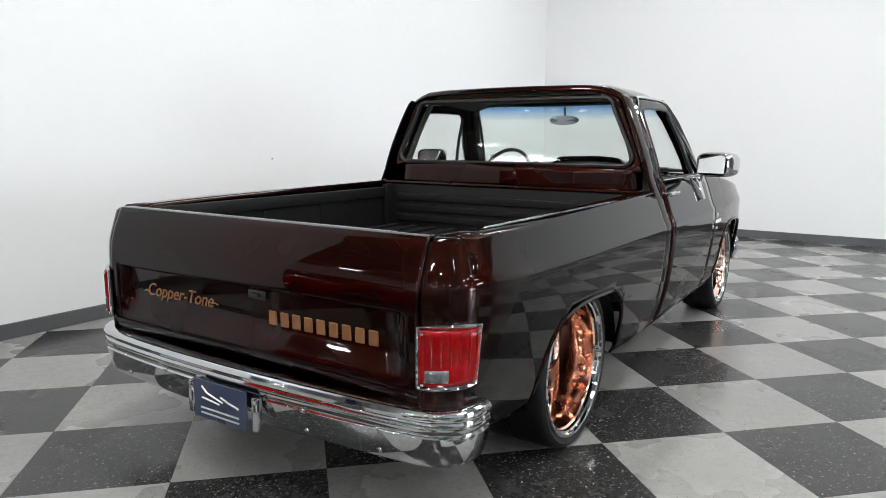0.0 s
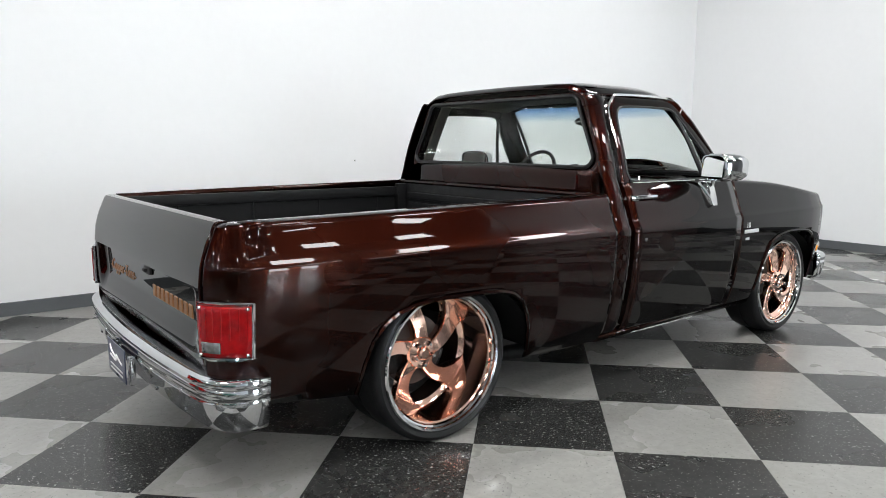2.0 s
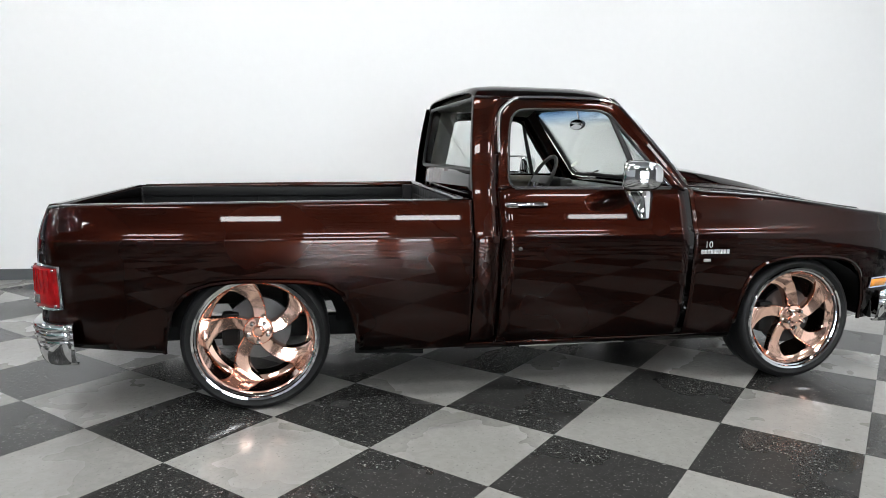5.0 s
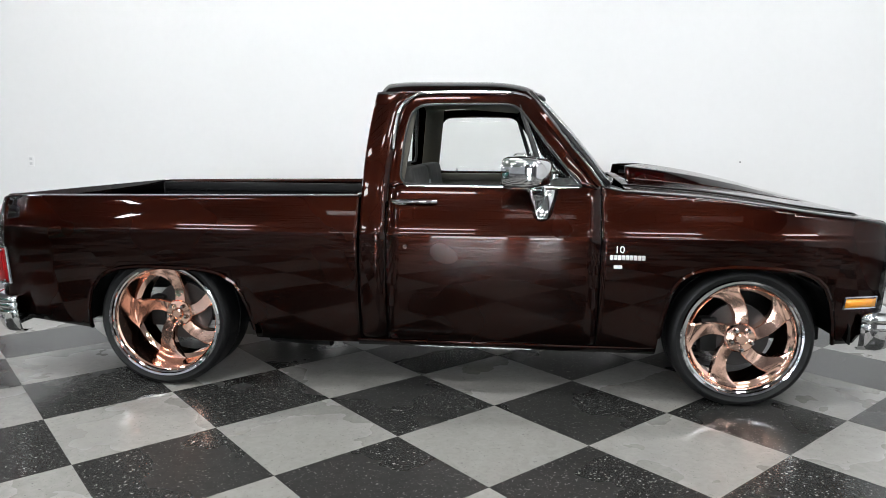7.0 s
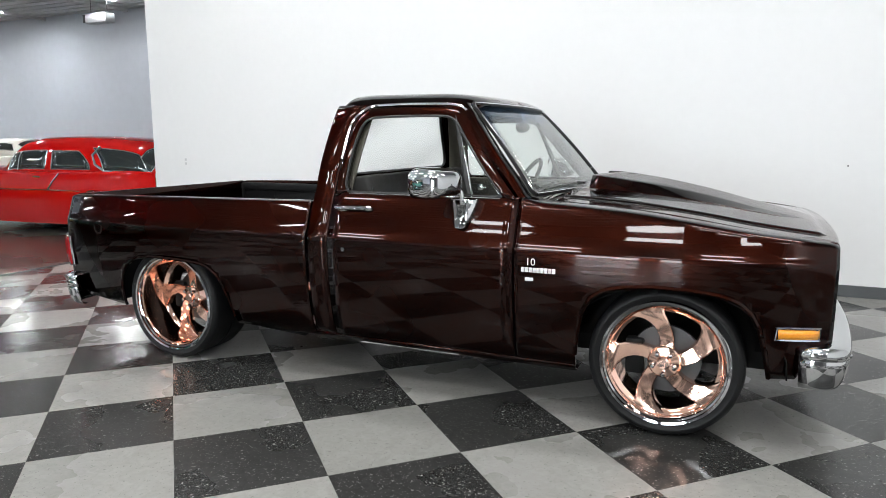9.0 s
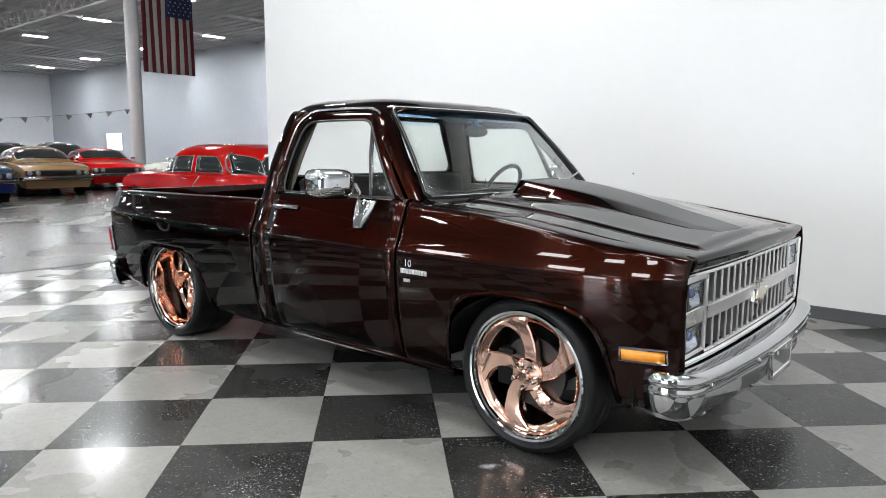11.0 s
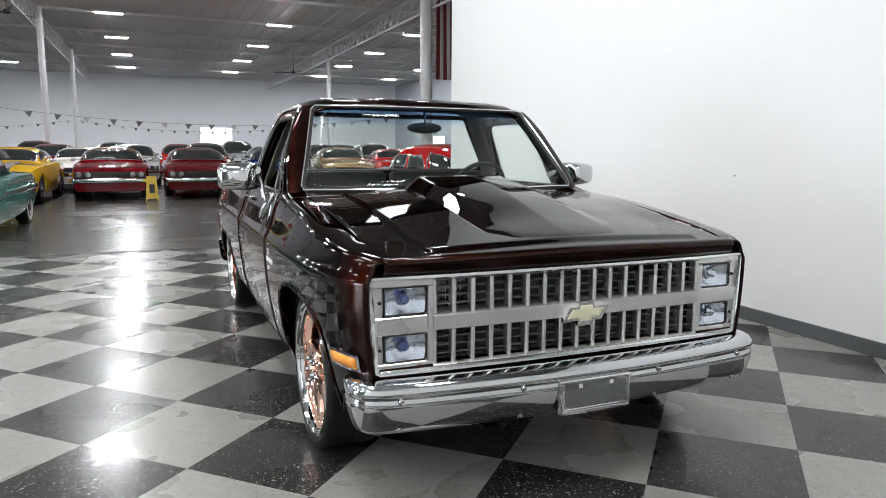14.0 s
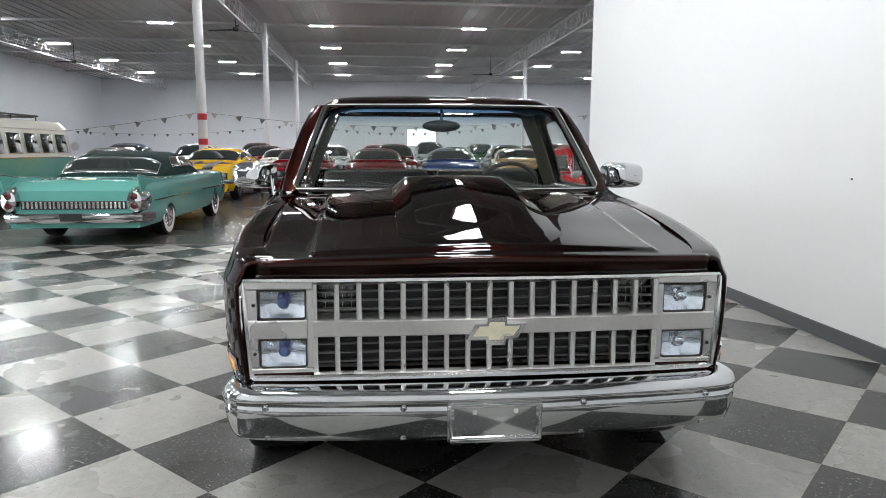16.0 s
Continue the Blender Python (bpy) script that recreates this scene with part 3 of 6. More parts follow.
for s in (-1, 1):
    # bed side with its rounded rear corner
    xs = [-0.855, -0.75, -0.6, -0.5, -0.44, -0.426] + arch_xs_r + [0.503, 0.56, 0.65, 0.8, 0.95, 1.05, 1.066]
    side = flank(xs, bed_low, bed_top, s, [(0.006, 0.008), (0.018, 0.012), (0.05, 0.012), (0.075, 0.012), (0.08, 0.0), (0.08, -0.03)])
    rows = []
    for u in (0, 0.1, 0.2, 0.3, 0.4, 0.5, 0.6, 0.7, 0.8, 0.9, 1.0):
        zs = [min(max(z, 0.36 + 0.1 * u), 1.015) for z in LEVELS] + [1.015]
        row = [rear_corner(u, z) for z in zs]
        row += [rear_corner(u, 1.022, -0.008), rear_corner(u, 1.026, -0.022), rear_corner(u, 1.027, -0.07)]
        rows.append([(p.x, s * p.y, p.z) for p in row])
    corner = grid_bm(rows)
    if s < 0:
        bmesh.ops.reverse_faces(corner, faces=corner.faces)
    skin = join_bm(side, corner)
    bmesh.ops.remove_doubles(skin, verts=skin.verts, dist=0.004)
    bmesh.ops.recalc_face_normals(skin, faces=skin.faces)
    part("bed_side", skin, PAINT, truck, thick=0.01)
    # lip round the wheel opening
    lip = [(x, s * (half(x, z) + 0.002), z) for x, z in [(a, bed_low(a)) for a in arch_xs_r] if z > 0.3]
    part("wheel_arch_lip", tube_bm(lip, 0.011, 6), PAINT, truck)
    lip = [(x, s * (half(x, z) + 0.002), z) for x, z in [(a, fender_low(a)) for a in arch_xs_f] if z > 0.3]
    part("wheel_arch_lip", tube_bm(lip, 0.012, 6), PAINT, truck)
    # front fender
    xs = [2.274, 2.3, 2.37, 2.45, 2.53, 2.56, 2.571] + arch_xs_f + [3.428, 3.47, 3.5, 3.53, 3.56, 3.59, 3.62, 3.645, 3.665]
    part("front_fender", flank(xs, fender_low, fender_top, s, [(0.008, 0.008), (0.022, 0.014), (0.05, 0.017), (0.11, 0.02), (0.116, 0.006), (0.18, 0.004)]), PAINT, truck, thick=0.008)
    # door skin and window frame
    xs = spread(1.215, 2.268, 16)
    low = lambda x: 0.298 + 0.004 * (x - 1.2)
    door = part("door", flank(xs, low, lambda x: 1.112, s, [(0.012, 0.006), (0.04, 0.006)]), PAINT, truck, thick=0.01)
    def smooth(pts):
        """Three points for each one, on a smooth curve."""
        return [(curve([(i, q[0]) for i, q in enumerate(pts)], k / 3), curve([(i, q[1]) for i, q in enumerate(pts)], k / 3)) for k in range(3 * len(pts) - 2)]
    outer = [(1.215, 1.1), (1.222, 1.2), (1.235, 1.32), (1.25, 1.43), (1.272, 1.51), (1.305, 1.555), (1.36, 1.578), (1.6, 1.584), (1.8, 1.58), (1.87, 1.566), (1.915, 1.535), (1.99, 1.44), (2.08, 1.32), (2.17, 1.205), (2.262, 1.1)]
    inner = [(1.292, 1.124), (1.272, 1.17), (1.28, 1.3), (1.294, 1.41), (1.31, 1.475), (1.338, 1.513), (1.385, 1.53), (1.6, 1.536), (1.79, 1.534), (1.845, 1.522), (1.88, 1.495), (1.95, 1.405), (2.035, 1.295), (2.12, 1.19), (2.178, 1.124)]
    outer, inner = smooth(outer), smooth(inner)
    ring = grid_bm([[(x, s * (half(x, z) + d), z) for x, z in pts] for pts, d in ((outer, -0.01), (outer, 0.0), ([((3 * a + b) / 4, (3 * c + d) / 4) for (a, c), (b, d) in zip(outer, inner)], 0.006), (inner, 0.002), (inner, -0.03))])
    part("window_frame", ring, PAINT, door, thick=0.006)
    loop = [(x, s * (half(x, z) + 0.004), z) for x, z in inner] + [(x, s * (half(x, 1.12) + 0.005), 1.12) for x in spread(2.1, 1.36, 6)]
    part("window_seal", tube_bm(loop, 0.007, 6, True), BLACK, door)
    part("sill_trim", tube_bm([(x, s * (half(x, 1.112) + 0.004), 1.114) for x in spread(1.3, 2.17, 8)], 0.0045, 6), BRIGHT, door, "bright metal sill strip")
    # side glass, raised, and the vent window
    gl = [[(lin([(1.12, 1.285), (1.54, 1.33)], z) + f * (lin([(1.12, 1.995), (1.54, 1.86)], z) - lin([(1.12, 1.285), (1.54, 1.33)], z)), s * (half(1.5, z) - 0.02), z) for f in spread(0, 1, 6)] for z in spread(1.12, 1.535, 6)]
    if s > 0:
        part("side_window", grid_bm(gl), GLASS, door, thick=0.004)
    vent = [[(a + f * (b - a), s * (half(1.9, z) - 0.014), z) for f in (0, 0.5, 1)] for z, a, b in ((1.126, 2.005, 2.172), (1.2, 1.98, 2.113), (1.35, 1.928, 1.99), (1.5, 1.875, 1.879))]
    part("vent_window", grid_bm(vent), GLASS, door, thick=0.004)
    part("vent_post", tube_bm([(2.0, s * (half(2, 1.125) - 0.006), 1.125), (1.93, s * (half(2, 1.34) - 0.006), 1.34), (1.868, s * (half(2, 1.53) - 0.006), 1.53)], 0.013, 6), BLACK, door)
    part("vent_trim", tube_bm([(2.018, s * (half(2, 1.125) + 0.004), 1.127), (1.95, s * (half(2, 1.34) + 0.004), 1.33), (1.888, s * (half(2, 1.5) + 0.004), 1.495), (2.0, s * (half(2, 1.35) + 0.004), 1.33), (2.16, s * (half(2, 1.13) + 0.004), 1.135)], 0.005, 6), BRIGHT, door)
    part("vent_latch", box_bm(2.03, 2.06, s * 0.915 - 0.012, s * 0.915 + 0.012, 1.15, 1.18, 0.006), CHROME, door)
    # handle and lock
    hx, hz = 1.345, 1.035
    hy = half(hx, hz)
    handle = join_bm(tube_bm([(hx - 0.105, s * (hy + 0.014), hz), (hx - 0.08, s * (hy + 0.03), hz + 0.002), (hx + 0.09, s * (hy + 0.03), hz + 0.002), (hx + 0.115, s * (hy + 0.012), hz)], 0.0115, 8, flat=0.7), box_bm(hx - 0.095, hx - 0.035, s * (hy - 0.01), s * (hy + 0.012), hz - 0.02, hz + 0.01, 0.006))
    part("door_handle", handle, CHROME, door, "chrome handle")
    part("door_lock", moved(spin_bm([(0.0, 0.012), (0.011, 0.012), (0.014, 0.004), (0.014, -0.01)], 16), Matrix.Translation((1.31, s * 1.056, 0.81)) @ pose(0, 0, 0, 0, 0, 0 if s > 0 else 180)), CHROME, door, "chrome lock")
    # cab corner behind the door and along the roof
    def cab_row(x, zs):
        return [(x + 0.004 + curve([(1.06, 0), (1.2, 0.004), (1.4, 0.02), (1.6, 0.046)], z), s * (half(1.3, z) - (0.022 if x < 1.072 else 0.006 if x < 1.08 else 0.001 if x < 1.1 else 0)), z) for z in zs]
    zs = [0.275, 0.34, 0.42, 0.5, 0.62, 0.74, 0.84, 0.866, 0.878, 0.885, 0.9, 0.95, 1.0, 1.05, 1.1, 1.14, 1.2, 1.3, 1.4, 1.48, 1.54, 1.58, 1.6]
    rows = [cab_row(x, zs) for x in (1.07, 1.076, 1.09, 1.15)]
    rows.append([(min(max(lin([(0.2, 1.208), (1.1, 1.208), (1.2, 1.216), (1.32, 1.229), (1.43, 1.244), (1.51, 1.264), (1.56, 1.295), (1.6, 1.33)], z), 0), 2), s * half(1.3, z), z) for z in zs])
    part("cab_corner", grid_bm(rows), PAINT, truck, thick=0.008)
    drip = [(1.262, 1.30), (1.268, 1.42), (1.283, 1.51), (1.318, 1.57), (1.375, 1.597), (1.6, 1.603), (1.8, 1.6), (1.885, 1.588), (1.935, 1.56)]
    drip = [(x - 0.035 if z < 1.55 else x - 0.01, z) for x, z in drip]
    drip = [(curve([(i, q[0]) for i, q in enumerate(drip)], k / 3), curve([(i, q[1]) for i, q in enumerate(drip)], k / 3)) for k in range(3 * len(drip) - 2)]
    part("drip_rail", tube_bm([(x, s * (half(1.5, min(z, 1.6)) + 0.008), z) for x, z in drip], 0.0085, 6), BRIGHT, truck, "bright drip rail moulding")
    # windscreen pillar
    pil = [[(x + dx, s * (y + dy), z) for dx, dy in ((-0.07, -0.016), (-0.012, 0.002), (0.012, -0.004), (0.03, -0.03), (0.026, -0.1), (-0.05, -0.1))] for x, y, z in ((2.29, 0.945, 1.095), (2.2, 0.925, 1.215), (2.1, 0.893, 1.335), (2.0, 0.85, 1.465), (1.93, 0.805, 1.555), (1.88, 0.77, 1.605))]
    part("windscreen_pillar", grid_bm(pil, True), PAINT, truck)
    # dark filler boxes added behind the panel gaps, for the shade inside them
    for x0, x1 in ((1.03, 1.13), (1.17, 1.26), (2.22, 2.33)):
        part("gap_filler", box_bm(x0, x1, s * 0.86, s * 0.925, 0.28, 1.03), PITCH, truck)
    # rocker panel under the door
    part("rocker_panel", grid_bm([[(x, s * y, z) for y, z in ((0.975, 0.297), (0.968, 0.28), (0.95, 0.262), (0.9, 0.25), (0.84, 0.25))] for x in (1.05, 1.6, 2.57)]), PAINT, truck, thick=0.01)
    part("pinch_weld_trim", tube_bm([(1.35, s * 0.955, 0.262), (1.95, s * 0.955, 0.262)], 0.006, 6), BRIGHT, truck)
    # inner wheel housings
    for cx, cz, yo in ((0.03, 0.36, 0.985), (3.0, 0.37, 0.97)):
        rows = []
        for k in range(15):
            a = radians(-4 + 188 * k / 14)
            rows.append([(cx + 0.5 * math.cos(a), s * y, cz + 0.36 * math.sin(a)) for y in (yo, 0.55)])
        rows2 = [[(cx + f * 0.5 * math.cos(radians(-4 + 188 * k / 14)), s * 0.56, cz + f * 0.36 * math.sin(radians(-4 + 188 * k / 14))) for f in (0.75, 1)] for k in range(15)]
        part("wheel_housing", join_bm(grid_bm(rows), grid_bm(rows2)), PITCH, truck, thick=0.006)

# bed: floor, inner walls, front panel, tailgate
bed_floor = part("bed_floor", box_bm(-0.93, 1.03, -0.88, 0.88, 0.735, 0.755), BEDLINER, truck)
for y in spread(-0.8, 0.8, 10):
    part("floor_rib", box_bm(-0.9, 1.02, y - 0.03, y + 0.03, 0.756, 0.768, 0.005, 1), BEDLINER, bed_floor)
for s in (-1, 1):
    wall = box_bm(-0.9, 1.03, s * 0.875, s * 0.89, 0.74, 1.0)
    ribs = [box_bm(x, x + 0.012, s * 0.868, s * 0.876, 0.757, 0.98, 0.003, 1) for x in (-0.55, -0.1, 0.35, 0.8)]
    rail = [box_bm(-0.9, 1.03, s * 0.85, s * 0.878, 0.955, 1.02, 0.008, 2), box_bm(0.955, 1.03, s * 0.83, s * 0.878, 0.757, 1.04, 0.01), box_bm(-0.92, -0.87, s * 0.83, s * 0.878, 0.757, 1.01, 0.01)]
    inner_wall = part("bed_inner_wall", wall, BEDLINER, truck)
    for bm in ribs:
        part("wall_rib", bm, BEDLINER, inner_wall)
    for bm, nm in zip(rail, ("top_rail", "corner_post", "corner_post")):
        part(nm, bm, BEDLINER, inner_wall)
    for x in (-0.78, 0.92):
        part("stake_pocket", box_bm(x - 0.025, x + 0.025, s * 0.915, s * 0.95, bed_top(x) + 0.0125, bed_top(x) + 0.0155), BLACK, truck)
front = [box_bm(1.03, 1.05, -0.9, 0.9, 0.5, 1.055, 0.008)] + [box_bm(1.02, 1.035, -0.8, 0.8, z, z + 0.05, 0.012, 3) for z in (0.79, 0.86, 0.93)]
front_panel = part("bed_front_panel", front[0], BEDLINER, truck)
for bm in front[1:]:
    part("panel_rib", bm, BEDLINER, front_panel)
part("bed_front_rail", tube_bm([(1.04, -0.93, 1.052), (1.04, 0.93, 1.052)], 0.016, 8), PAINT, truck)

def gate_x(y, z):
    k = max(0.0, min(1.0, (0.815 - abs(y)) / 0.06))
    flat = lin([(0.47, -0.965), (0.5, -0.978), (0.53, -0.986), (0.8, -0.99), (0.88, -0.982), (0.95, -0.96), (1.02, -0.93)], z)
    deep = lin([(0.53, 0), (0.548, 0.0), (0.64, 0.034), (0.775, 0.03), (0.79, 0.0)], z)
    return flat + k * deep

zs = [0.47, 0.49, 0.51, 0.53, 0.548, 0.57, 0.6, 0.625, 0.64, 0.69, 0.74, 0.775, 0.784, 0.79, 0.8, 0.83, 0.87, 0.91, 0.95, 0.985, 1.01, 1.02]
ys = [-0.863, -0.85, -0.83, -0.815, -0.8, -0.785, -0.77, -0.755] + spread(-0.7, 0.7, 10) + [0.755, 0.77, 0.785, 0.8, 0.815, 0.83, 0.85, 0.863]
gate = grid_bm([[(gate_x(y, z), y, z) for z in zs] + [(-0.922, y, 1.03), (-0.908, y, 1.033), (-0.885, y, 1.033), (-0.88, y, 1.0), (-0.88, y, 0.52)] for y in ys])
tailgate = part("tailgate", gate, PAINT, truck, thick=0.006)
part("gate_latch", join_bm(box_bm(-0.972, -0.952, -0.13, -0.03, 0.735, 0.772, 0.008), box_bm(-0.985, -0.96, -0.1, -0.06, 0.748, 0.762, 0.004)), BLACK, tailgate)
# raised nameplate on the tailgate, as plain letter-sized blocks
for i in range(9):
    y = -0.155 - 0.062 * i
    z = 0.672
    bmx = box_bm(gate_x(y, z) - 0.008, gate_x(y, z) + 0.004, y - 0.0215, y + 0.0215, z - 0.028, z + 0.028, 0.004, 1)
    part("nameplate_block", bmx, BADGE, tailgate, "copper-coloured nameplate block")
txt = bpy.data.curves.new("script", "FONT")
txt.body, txt.size, txt.extrude, txt.shear, txt.align_x = "Copper-Tone", 0.08, 0.003, 0.35, "CENTER"
dep = new("script", txt)
script_mesh = bpy.data.meshes.new_from_object(dep)
bpy.data.objects.remove(dep)
script_mesh.materials.append(BADGE)
ob = tagged(new("script_lettering", script_mesh), "copper script lettering")
ob.parent = tailgate
ob.matrix_basis = Matrix.Translation((gate_x(0.42, 0.68) - 0.004, 0.42, 0.664)) @ pose(0, 0, 0, 90, 0, -90)

for y0, y1 in ((0.665, 0.635), (0.21, 0.165)):
    part("script_flourish", tube_bm([(gate_x(0.42, 0.68) - 0.003, y0, 0.676), (gate_x(0.42, 0.68) - 0.003, (y0 + y1) / 2, 0.684), (gate_x(0.42, 0.68) - 0.003, y1, 0.678)], 0.003, 5), BADGE, tailgate)

# tail lamps
for s in (-1, 1):
    def lamp_rows(u0, u1, z0, z1, out, n=6, m=2):
        return [[(p.x, s * p.y, p.z) for p in (rear_corner(u, z, out) for z in spread(z0, z1, m))] for u in spread(u0, u1, n)]
    lens = grid_bm(lamp_rows(0.03, 0.97, 0.56, 0.745, 0.016, 10, 8))
    lamp = part("tail_lamp", lens, REDLENS, truck, "red ribbed tail lamp", thick=0.02)
    edge = [(0.0, 0.55), (0.0, 0.754), (0.25, 0.755), (0.5, 0.755), (0.75, 0.755), (1.0, 0.754), (1.0, 0.55), (0.75, 0.549), (0.5, 0.549), (0.25, 0.549)]
    part("bezel", tube_bm([(p.x, s * p.y, p.z) for p in (rear_corner(u, z, 0.014) for u, z in edge)], 0.0095, 8, True), CHROME, lamp, "chrome bezel")
    part("reverse_lamp", grid_bm(lamp_rows(0.52, 0.86, 0.575, 0.615, 0.029, 3, 3)), CLEARLENS, lamp, "clear reverse lens", thick=0.006)
    for u in spread(0.1, 0.9, 6):
        part("lens_rib", tube_bm([(p.x, s * p.y, p.z) for p in (rear_corner(u, z, 0.0275) for z in spread(0.625, 0.738, 3))], 0.003, 5), REDLENS, lamp)
    for u, z in ((0.1, 0.567), (0.9, 0.567), (0.1, 0.738), (0.9, 0.738)):
        p = rear_corner(u, z, 0.028)
        part("screw", moved(box_bm(-0.006, 0.006, -0.006, 0.006, -0.006, 0.006, 0.003, 2), Matrix.Translation((p.x, s * p.y, p.z))), CHROME, lamp)


def bumper_bm(plan, section):
    """A bumper swept along a plan of (x, y, nx, ny), with a section of (out, z)."""
    return grid_bm([[(x + nx * a, y + ny * a, z) for a, z in section] for x, y, nx, ny in plan])


def bumper_plan(pts, ahead):
    out = []
    full = [(x, y) for x, y in pts] + [(x, -y) for x, y in pts[-2::-1]]
    for i, (x, y) in enumerate(full):
        a, b = full[max(i - 1, 0)], full[min(i + 1, len(full) - 1)]
        t = Vector((b[0] - a[0], b[1] - a[1], 0)).normalized()
        n = Vector((t.y, -t.x, 0))
        if n.x * (x - pts[-1][0] + ahead * 0.7) + n.y * y < 0:
            n = -n
        out.append((x, y, n.x, n.y))
    return out


rear_pts = [(-0.81, -1.028), (-0.86, -1.028), (-0.905, -1.02), (-0.945, -1.0), (-0.975, -0.97), (-0.998, -0.93), (-1.014, -0.88), (-1.028, -0.78), (-1.043, -0.6), (-1.055, -0.4), (-1.062, -0.18), (-1.065, 0)]
rear_section = [(-0.1, 0.478), (-0.03, 0.484), (-0.008, 0.482), (0.004, 0.474), (0.009, 0.462), (0.007, 0.45), (0.0, 0.443), (0.002, 0.436), (0.005, 0.42), (0.002, 0.408), (-0.003, 0.402), (-0.003, 0.396), (0.0, 0.388), (-0.01, 0.34), (-0.022, 0.3), (-0.034, 0.28), (-0.05, 0.272), (-0.075, 0.275)]
rear_bumper = part("rear_bumper", bumper_bm(bumper_plan(rear_pts, -1), rear_section), CHROME, truck, "chrome rear bumper", thick=0.004)
for y in (-0.72, -0.4, 0.4, 0.72):
    for z in (0.39, 0.31):
        x = lin([(0, -1.065), (0.18, -1.062), (0.4, -1.055), (0.6, -1.043), (0.78, -1.028)], abs(y)) + (0.002 if z > 0.35 else 0.02)
        part("bumper_bolt", moved(spin_bm([(0.0, 0.009), (0.008, 0.007), (0.012, 0.0), (0.012, -0.012)], 12), Matrix.Translation((x, y, z)) @ pose(0, 0, 0, 0, 0, 90)), CHROME, rear_bumper)
plate = part("licence_plate", box_bm(-1.1, -1.095, -0.155, 0.155, 0.265, 0.42, 0.002, 1), PLATEBLUE, rear_bumper, "navy dealer plate with pale marks")
part("plate_mark", join_bm(*[tube_bm([(-1.102, y0, z0), (-1.102, (y0 + y1) / 2 + dy, (z0 + z1) / 2), (-1.102, y1, z1)], 0.004, 5) for y0, z0, y1, z1, dy in ((0.1, 0.395, -0.02, 0.35, 0.03), (0.1, 0.35, 0.0, 0.34, 0.0), (-0.01, 0.37, -0.11, 0.345, 0.01))]), PALE, plate)
part("plate_line", join_bm(*[box_bm(-1.103, -1.1, -0.11, 0.11, z, z + 0.006) for z in (0.285, 0.305)]), PALE, plate)
for y in (0.17, -0.2):
    part("plate_bracket", box_bm(-1.093, -1.065, y, y + 0.03, 0.27, 0.4, 0.006), CHROME, rear_bumper)

# ---- hood, cowl and nose ----
def hood_z(x, y):
    a = abs(y)
    edge = curve([(2.27, 1.125), (2.37, 1.103), (2.53, 1.093), (2.8, 1.072), (3.07, 1.038), (3.34, 0.995), (3.55, 0.968), (3.7, 0.951)], x)
    crown = 0.012 * (1 - (a / 0.86) ** 2)
    step = max(0.0, min(1.0, (0.675 - a) / 0.03))
    panel = 0.012 * step * step * (3 - 2 * step) * max(0.0, min(1.0, (3.636 - x) / 0.034))
    return edge + crown + panel + curve([(2.4, 0.033), (3.0, 0.036), (3.4, 0.028), (3.6, 0.012), (3.7, 0.003)], x) * max(0.0, 1 - math.sqrt(a * a + 0.00003) / 0.62)

ys = [0, 0.005, 0.012, 0.022, 0.05, 0.1, 0.16, 0.22, 0.28, 0.34, 0.4, 0.46, 0.52, 0.58, 0.62, 0.64, 0.646, 0.654, 0.662, 0.67, 0.676, 0.69, 0.72, 0.76, 0.8, 0.83, 0.852]
ys = [-y for y in ys[:0:-1]] + ys
def nose_x(y):
    return 3.694 - 0.03 * (abs(y) / 0.85) ** 3
hood_rows = []
for f in spread(0, 0.905, 22) + [0.92, 0.932, 0.94, 0.948, 0.956, 0.964, 0.975, 0.988, 1.0]:
    hood_rows.append([(2.42 + (nose_x(y) - 0.012 - 2.42) * f, y * (1 + 0.025 * (1 - f)) if abs(y) > 0.8 else y, hood_z(2.42 + (nose_x(y) - 0.012 - 2.42) * f, y)) for y in ys])
for d, drop in ((0.006, 0.0022), (0.002, 0.006), (0.0, 0.012), (-0.001, 0.02)):
    hood_rows.append([(nose_x(y) - d, y, hood_z(nose_x(y) - 0.012, y) - drop) for y in ys])
for g in (0.35, 0.7, 1.0):
    hood_rows.append([(nose_x(y) - 0.012 * g, y, (hood_z(nose_x(y) - 0.012, y) - 0.02) * (1 - g) + 0.902 * g) for y in ys])
hood = part("hood", grid_bm(hood_rows), PAINT, truck, thick=0.008)
# tapering scoop with a sharp ridge and a rear mouth
def scoop_row(f):
    row = []
    for a in (0.335, 0.33, 0.257, 0.248, 0.22, 0.17, 0.11, 0.05, 0.022, 0.012, 0.005, 0.0):
        x0 = 2.485 + 0.15 * max(0.0, 1 - a / 0.262) ** 1.3
        x = x0 + (3.665 - 0.12 * (a / 0.335) ** 4 - x0) * f
        h = lin([(2.48, 0.063), (3.4, 0.006), (3.6, 0.0)], x)
        k = 0.0 if a > 0.332 else 0.04 if a > 0.28 else 0.96 if a > 0.252 else 1.0
        row.append((x, a, hood_z(x, a) + h * k + curve([(2.45, 0.014), (2.8, 0.014), (3.1, 0.01), (3.4, 0.004), (3.6, 0)], x) * max(0.0, 1 - math.sqrt(a * a + 0.00002) / 0.262) + (0.002 if a < 0.332 else -0.004) - 0.008 * max(0.0, (f - 0.9) / 0.1)))
    return [(x, -y, z) for x, y, z in row] + [(x, y, z) for x, y, z in row[-2::-1]]
scoop = part("hood_scoop", grid_bm([scoop_row(f) for f in spread(0, 1, 28)]), PAINT, hood, thick=0.008, angle=24)
